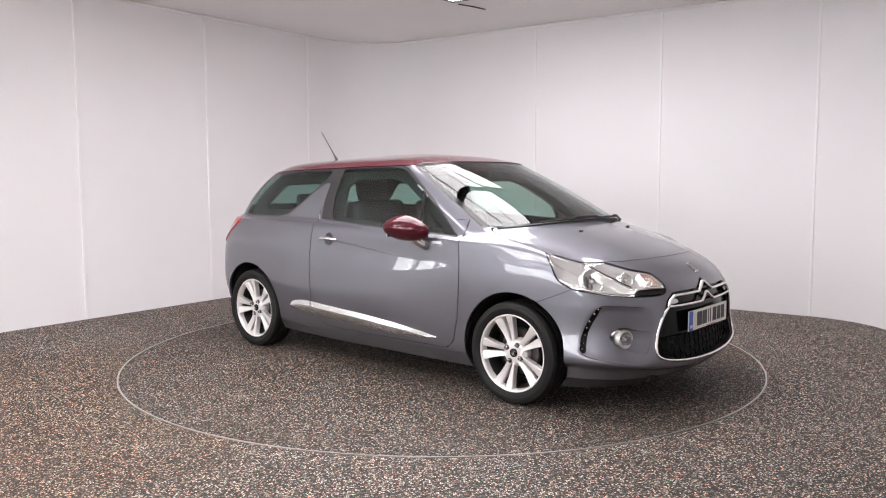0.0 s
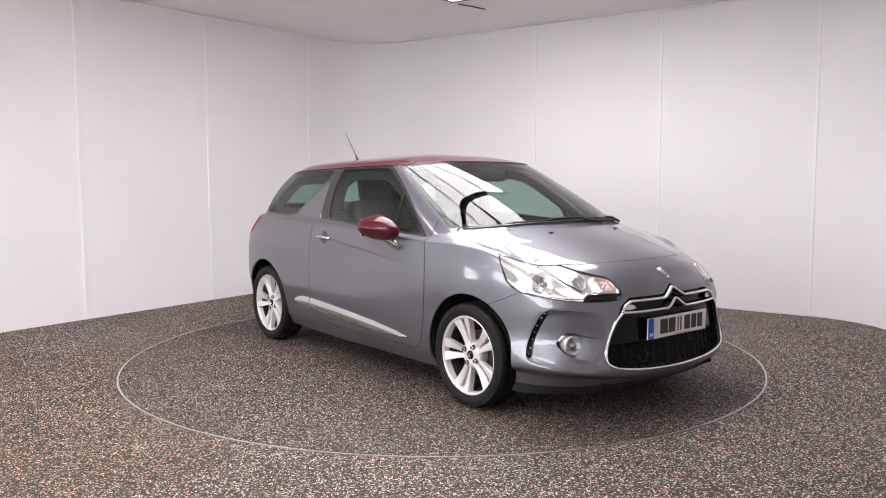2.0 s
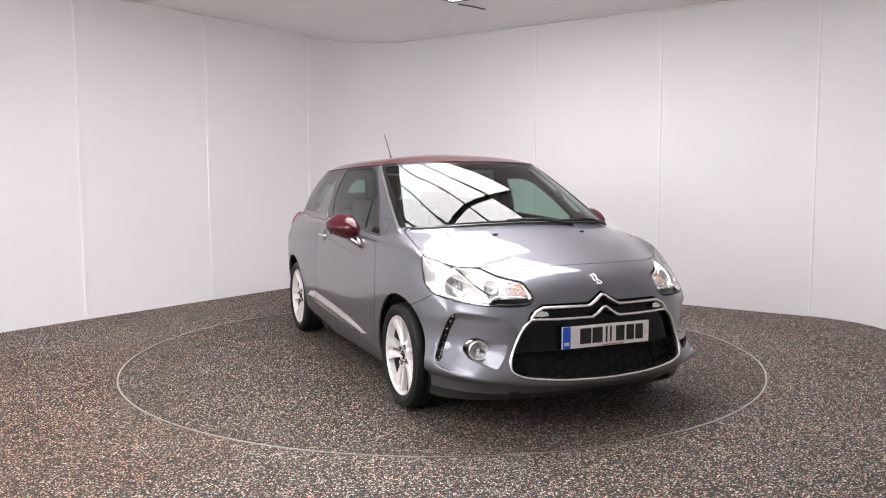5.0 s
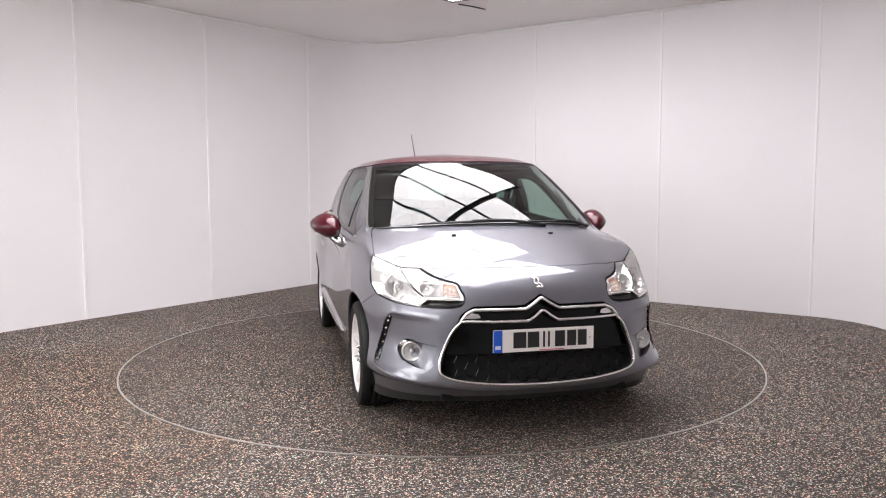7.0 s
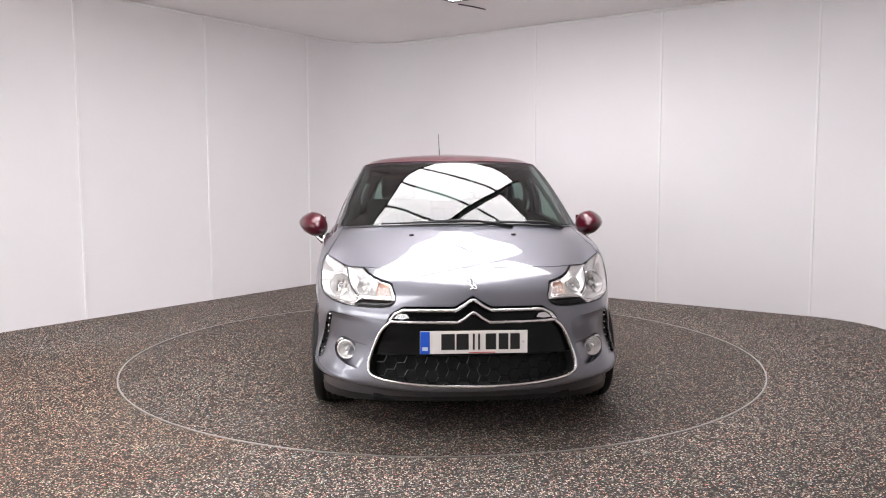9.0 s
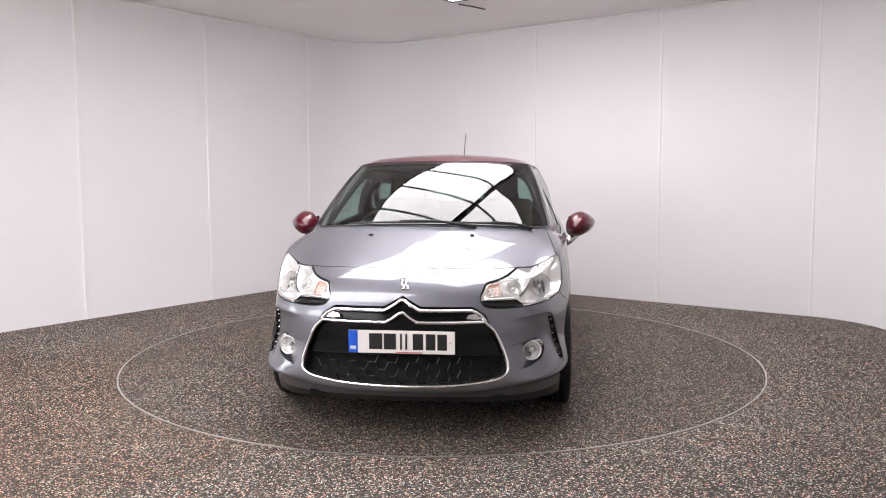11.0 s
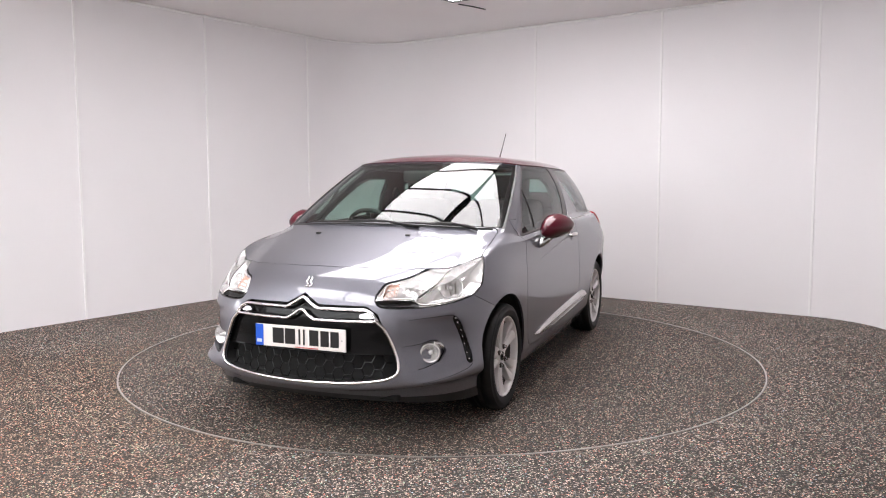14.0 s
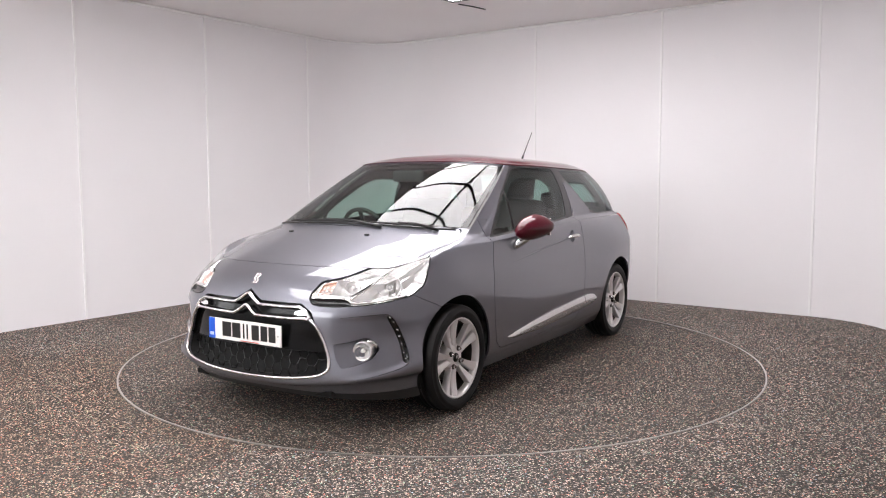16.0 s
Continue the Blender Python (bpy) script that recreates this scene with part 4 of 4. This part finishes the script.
    # lamp strip
    strip_ob = panel("lamp_strip", hand(led_strip.lift(-0.010)), GLOSSBLACK, bumper_ob, "black curved daytime lamp strip", -0.010)
    for k in range(7):
        t = k / 6
        c = smooth_line([(.699, .585), (.668, .538), (.645, .482), (.628, .42), (.617, .372)], 5)[int(round(t * 20))]
        p, n = at_corner(c[0], c[1], side, -0.006)
        part("lamp_chip", facing([(0.001, 0.006), (0.004, 0.005), (0.0065, 0.0)], p, n, 12), CHROME, bumper_ob, "small clear daytime lamp", True)
    # fog lamp in its pocket
    sink = 0.040 * np.clip((0.985 - (fog_pocket.p[:, 0] - fog_pocket.p[:, 1]) * 0.7071) / 0.13, 0, 1)
    panel("fog_lamp_pocket", hand(Sheet(fog_pocket.p - sink[:, None] * fog_pocket.n, fog_pocket.n, fog_pocket.uv, fog_pocket.faces)), PAINT, bumper_ob, "", -sink)
    p, n = at_corner(.838, .430, side, -0.021)
    way = Vector((0.94, 0.30 * side, 0.0))
    prof = [(0.010, -0.02), (0.03, -0.014), (0.040, 0.004), (0.043, 0.012), (0.049, 0.014), (0.051, 0.008), (0.051, -0.03)]
    part("fog_lamp", facing(prof, p, way), REFLECTOR, bumper_ob, "round fog lamp with chrome ring", True)
    part("fog_lens", facing([(0.001, 0.017), (0.025, 0.015), (0.043, 0.011)], p, way), LENS, bumper_ob, "", True)
    part("fog_bulb", facing([(0.001, 0.012), (0.008, 0.010), (0.012, -0.01)], p, way, 14), BULB, bumper_ob, "", True)
    q = [at_corner(s, z, side, -0.010)[0] for s, z in ((.818, .476), (.792, .467), (.772, .450), (.764, .434))]
    part("fog_trim", tube(q, [.010, .015, .014, .004], 8), SATIN, bumper_ob, "satin silver fog lamp trim", True)
    # sharp creases of the scoop, their shade drawn as thin black tubes
    for name, line, r in (("scoop_shade_line", [(.705, .602), (.739, .607), (.84, .604), (.95, .595)], .0035), ("scoop_shade_line", [(.604, .352), (.636, .336), (.709, .322), (.816, .304), (.9, .288)], .0030),
                          ("scoop_shade_line", [(.806, .486), (.846, .488), (.902, .474), (.984, .464)], .0035)):
        q = [at_corner(a, b, side, -0.0005)[0] for a, b in smooth_line(line, 5)]
        part(name, tube(q, [r * (1 - 0.75 * k / len(q)) for k in range(len(q))], 6), BLACK, bumper_ob, "", True)
# dark lower lip under the bumper
lip = [at_front(y, .185, -0.045) for y in np.linspace(-.60, .60, 25)]
part("lower_lip", tube([p - Vector((0, 0, 0.022)) for p in lip], 0.02, 8), BLACK, bumper_ob, "black plastic lower lip", True)

# ---------------------------------------------------------------- car: sides
TAIL = [(-1.44, .972), (-1.52, .985), (-1.62, .965), (-1.72, .90), (-1.78, .80), (-1.72, .775), (-1.66, .80), (-1.58, .86), (-1.49, .925)]


def moulding(x0, x1, side):
    """A length of the side moulding: bright upper face, groove, thin lower edge; both ends taper."""
    bm = bmesh.new()
    rows = []
    n = max(8, int((x1 - x0) / 0.03))
    for k in range(n + 1):
        x = x0 + (x1 - x0) * k / n
        foot = float(np.interp(x, [-.755, -.68, -.54, 0, .3, .60, .657], [.372, .350, .336, .309, .297, .302, .313]))
        head = float(np.interp(x, [-.755, -.725, -.68, -.60, -.54, 0, .3, .55, .657], [.379, .402, .420, .430, .430, .399, .373, .342, .319]))
        thick = min(1.0, (head - foot) / 0.03)
        ring = []
        for t, rise in ((0, -.002), (.03, .014), (.20, .017), (.25, .008), (.42, .008), (.46, .019), (.60, .0175), (.96, .007), (1, -.002)):
            q, m = snap(x, foot + (head - foot) * t, "side", y_min=0.5, lift=rise * thick if rise > 0 else rise)
            ring.append(bm.verts.new((q.x, q.y * side, q.z)))
        rows.append(ring)
    for r0, r1 in zip(rows, rows[1:]):
        for i in range(len(r0) - 1):
            bm.faces.new((r0[i], r0[i + 1], r1[i + 1], r1[i]))
    bm.faces.new(rows[0])
    bm.faces.new(rows[-1][::-1])
    bmesh.ops.recalc_face_normals(bm, faces=bm.faces)
    return bm


def mirror_shell(side):
    """Teardrop housing: blunt to the rear, drawn out to the front."""
    bm = bmesh.new()
    bmesh.ops.create_uvsphere(bm, u_segments=32, v_segments=20, radius=1.0)
    for v in bm.verts:
        x, y, z = v.co
        x, y, z = (math.copysign(abs(k) ** e, k) for k, e in ((x, 1.2 if x > 0 and z > 0 else 0.85), (y, 0.95 if y > 0 else 0.62), (z, 1.25 if z > 0 else 0.72)))
        x = max(x, -0.55)
        sx = 0.165 if x > 0 else 0.12
        k = 1.0 - 0.22 * max(0, x)
        taper = 1.0 - 0.04 * max(0, -y) - 0.30 * max(0, y)
        v.co = (0.472 + sx * x - 0.035 * y, side * (0.935 + 0.098 * y * k), 0.983 + 0.083 * z * taper * (1.0 if z > 0 else 0.92) + 0.012 * y)
    if side < 0:
        bmesh.ops.reverse_faces(bm, faces=bm.faces)
    return bm


for side in (1, -1):
    hand = (lambda s: s) if side > 0 else mirrored
    door = panel("door", hand(door_skin), PAINT, car, "grey metallic closed side door")
    panel("door_window", hand(door_glass.lift(-0.004)), SIDEGLASS, door, "green tinted side window", 0.0)
    panel("window_frame", hand(front_trim.lift(-0.001)), FILM, door, "satin black window frame", 0.006)
    part("side_moulding", moulding(-.508, .657, side), SATIN, door, "chrome side moulding")
    part("rear_moulding", moulding(-.755, -.516, side), SATIN, car, "chrome side moulding")
    # post of the small fixed pane
    post = [snap(x, z, "side", y_min=0.5, lift=-0.002)[0] for x, z in ((.42, 1.205), (.44, 1.12), (.465, 1.02), (.475, .972))]
    part("window_post", tube([(q.x, q.y * side - 0.008 * side, q.z) for q in post], 0.011, 8), DARK, door, "", True)
    # handle: dished recess and a bright grip across it
    away = np.hypot(handle_dish.p[:, 0] + .335, handle_dish.p[:, 2] - .872) / .046
    dish = Sheet(handle_dish.p - (0.024 * (1 - np.minimum(away, 1) ** 2))[:, None] * handle_dish.n, handle_dish.n, handle_dish.uv, handle_dish.faces)
    panel("handle_recess", hand(dish), PAINT, door, "", 0.0)
    grip = []
    for k in range(9):
        t = k / 8
        q, m = snap(-.425 + .185 * t, .868 + 0.006 * math.sin(math.pi * t), "side", y_min=0.5)
        q = q + m * (0.012 + 0.016 * math.sin(math.pi * t))
        grip.append((q.x, q.y * side, q.z))
    part("handle", tube(grip, [.010, .0155, .0175, .018, .018, .018, .0175, .0155, .010], 12, flat=0.8), CHROME, door, "chrome door handle", True)
    # feature crease above the middle of the door
    crease = []
    for x, z in smooth_line([(-.26, .862), (-.05, .842), (.2, .815), (.42, .79), (.60, .772)], 6):
        q, m = snap(x, z, "side", y_min=0.5, lift=-0.002)
        crease.append((q.x, q.y * side, q.z))
    part("door_crease", tube(crease, [0.009 * (1 - 0.8 * k / len(crease)) for k in range(len(crease))], 8), PAINT, door, "", True)
    # mirror
    part("mirror_housing", mirror_shell(side), RED, door, "cherry red door mirror", True)
    part("mirror_glass", soft_box((0.004, 0.15, 0.105), (0.400, side * 0.932, 0.982), 0.002), CHROME, door)
    foot = tube([(0.575, side * 0.832, 0.862), (0.56, side * 0.855, 0.88), (0.525, side * 0.89, 0.915), (0.51, side * 0.905, 0.935)], [.028, .033, .037, .036], 12, flat=0.75)
    part("mirror_stalk", foot, SATIN, door, "satin chrome mirror stalk", True)
    # bright tip at the foot of the shark fin
    q, m = snap(-.512, 1.012, "side", y_min=0.5)
    part("fin_tip", soft_box((0.008, 0.01, 0.04), (q.x, q.y * side, q.z), 0.003), CHROME, car)
    # tail lamp
    lampsheet = take(skin, side_view(TAIL, 0.006, 0.3))[0]
    panel("tail_lamp", hand(lampsheet.lift(0.008)), TAILRED, car, "red tail lamp wrapping the corner", 0.02)

# ---------------------------------------------------------------- car: top
def on_screen(u, y, lift):
    """Point on the windscreen at line number u and distance y from the middle."""
    row = GRID[int(round(u * STEP))]
    nrm = NORM[int(round(u * STEP))]
    lim = int(4.4 * ACROSS)
    k = int(np.argmin(np.abs(row[:lim, 1] - abs(y))))
    p = row[k] + lift * nrm[k]
    return Vector((p[0], math.copysign(p[1], y) if y else 0.0, p[2]))


for name, a, b, piv in (("wiper", -.46, .16, .30), ("wiper", .20, .58, .62)):
    w = part(name, tube([on_screen(R_COWL + 0.1, a + (b - a) * k / 8, 0.014) for k in range(9)], [.004, .006, .0065, .007, .007, .007, .0065, .006, .004], 8), BLACK, car, "black windscreen wiper", True)
    mid = a + (b - a) * 0.5
    part("wiper_arm", tube([on_screen(R_COWL + 0.1, mid, 0.024), on_screen(R_COWL + 0.1, mid + (piv - mid) * 0.5, 0.022), on_screen(R_COWL, piv, 0.012)], [.006, .007, .010], 8), BLACK, w, "", True)
cowl_pts = [on_screen(R_COWL + 0.1, y, -0.004) for y in np.linspace(-.68, .68, 25)]
part("cowl_grille", tube(cowl_pts, 0.014, 8, flat=0.5), BLACK, car, "black plastic cowl strip", True)
for y in (-.29, .29):
    q, m = snap(1.335, abs(y), "top", x_min=1.0, z_span=(.9, 1.1))
    part("washer_jet", soft_box((0.018, 0.026, 0.012), (q.x, y, q.z + 0.004), 0.004), BLACK, car)
part("aerial", tube([(-1.19, 0, 1.42), (-1.195, 0, 1.44), (-1.23, 0, 1.485), (-1.384, 0, 1.675)], [.016, .011, .004, .0022], 10), BLACK, car, "thin black roof aerial", True)

# ---------------------------------------------------------------- car: cabin
bm = soft_box((0.42, 1.34, 0.16), (0.86, 0, 0.86), 0.05, segments=3)
soft_box((0.30, 0.40, 0.07), (0.78, -0.36, 0.955), 0.03, bm=bm, segments=3)
part("dashboard", bm, FABRIC, car, "dark grey dashboard", True)
wheel_ring = bmesh.new()
tube([(0.185 * math.sin(a), 0.185 * math.cos(a), 0) for a in (2 * math.pi * k / 32 for k in range(33))], 0.016, 8, wheel_ring)
soft_box((0.10, 0.14, 0.05), (0, 0, -0.01), 0.02, bm=wheel_ring)
for a in (0, 2.1, 4.2):
    soft_box((0.03, 0.17, 0.015), (0.09 * math.cos(a), 0.09 * math.sin(a), 0), 0.005, Matrix.Rotation(a + math.pi / 2, 4, "Z"), wheel_ring)
bmesh.ops.transform(wheel_ring, matrix=Matrix.Translation((0.50, -0.36, 0.905)) @ Matrix.Rotation(radians(-65), 4, "Y"), verts=wheel_ring.verts)
part("steering_wheel", wheel_ring, BLACK, car, "black steering wheel", True)
for y in (-.36, .36):
    seat = part("front_seat", soft_box((0.50, 0.50, 0.16), (0.02, y, 0.50), 0.05, segments=3), FABRIC, car, "dark fabric front seat", True)
    part("seat_back", soft_box((0.15, 0.50, 0.62), (-0.30, y, 0.82), 0.06, Matrix.Rotation(radians(-14), 4, "Y"), segments=3), FABRIC, seat, "", True)
    part("headrest", soft_box((0.10, 0.27, 0.19), (-0.40, y, 1.215), 0.045, Matrix.Rotation(radians(-10), 4, "Y"), segments=3), FABRIC, seat, "", True)
bench = part("rear_seat", soft_box((0.46, 1.2, 0.18), (-0.72, 0, 0.50), 0.05, segments=3), FABRIC, car, "dark fabric rear bench", True)
part("seat_back", soft_box((0.16, 1.2, 0.50), (-1.02, 0, 0.78), 0.06, Matrix.Rotation(radians(-18), 4, "Y"), segments=3), FABRIC, bench, "", True)
for y in (-.36, .36):
    part("headrest", soft_box((0.09, 0.25, 0.15), (-1.10, y, 1.09), 0.04, segments=3), FABRIC, bench, "", True)
part("cabin_mirror", soft_box((0.04, 0.24, 0.075), (0.50, 0, 1.30), 0.018, segments=3), BLACK, car, "black interior mirror", True)
part("parcel_shelf", soft_box((0.40, 1.1, 0.03), (-1.32, 0, 0.96), 0.01), FABRIC, car)
for side in (1, -1):
    part("door_lining", soft_box((1.2, 0.04, 0.5), (0.15, side * 0.735, 0.66), 0.015), FABRIC, car)


# ---------------------------------------------------------------- movement
def motions():
    """The table turns the car past the camera at an even five degrees a second."""
    times = [0.0, 0.1, *[0.5 * k for k in range(1, 32)], 15.9, 16.0]
    turn = [(t, radians(-41.2283 - 5.07719 * t)) for t in times]
    ox, oy = -0.0066, 0.0479
    walk(car, [(t, pose(ox * math.cos(a) - oy * math.sin(a), ox * math.sin(a) + oy * math.cos(a), 0.0, 0, 0, math.degrees(a))) for t, a in turn])
    walk(turntable, [(t, pose(0, 0, 0, 0, 0, math.degrees(a))) for t, a in turn])


motions()
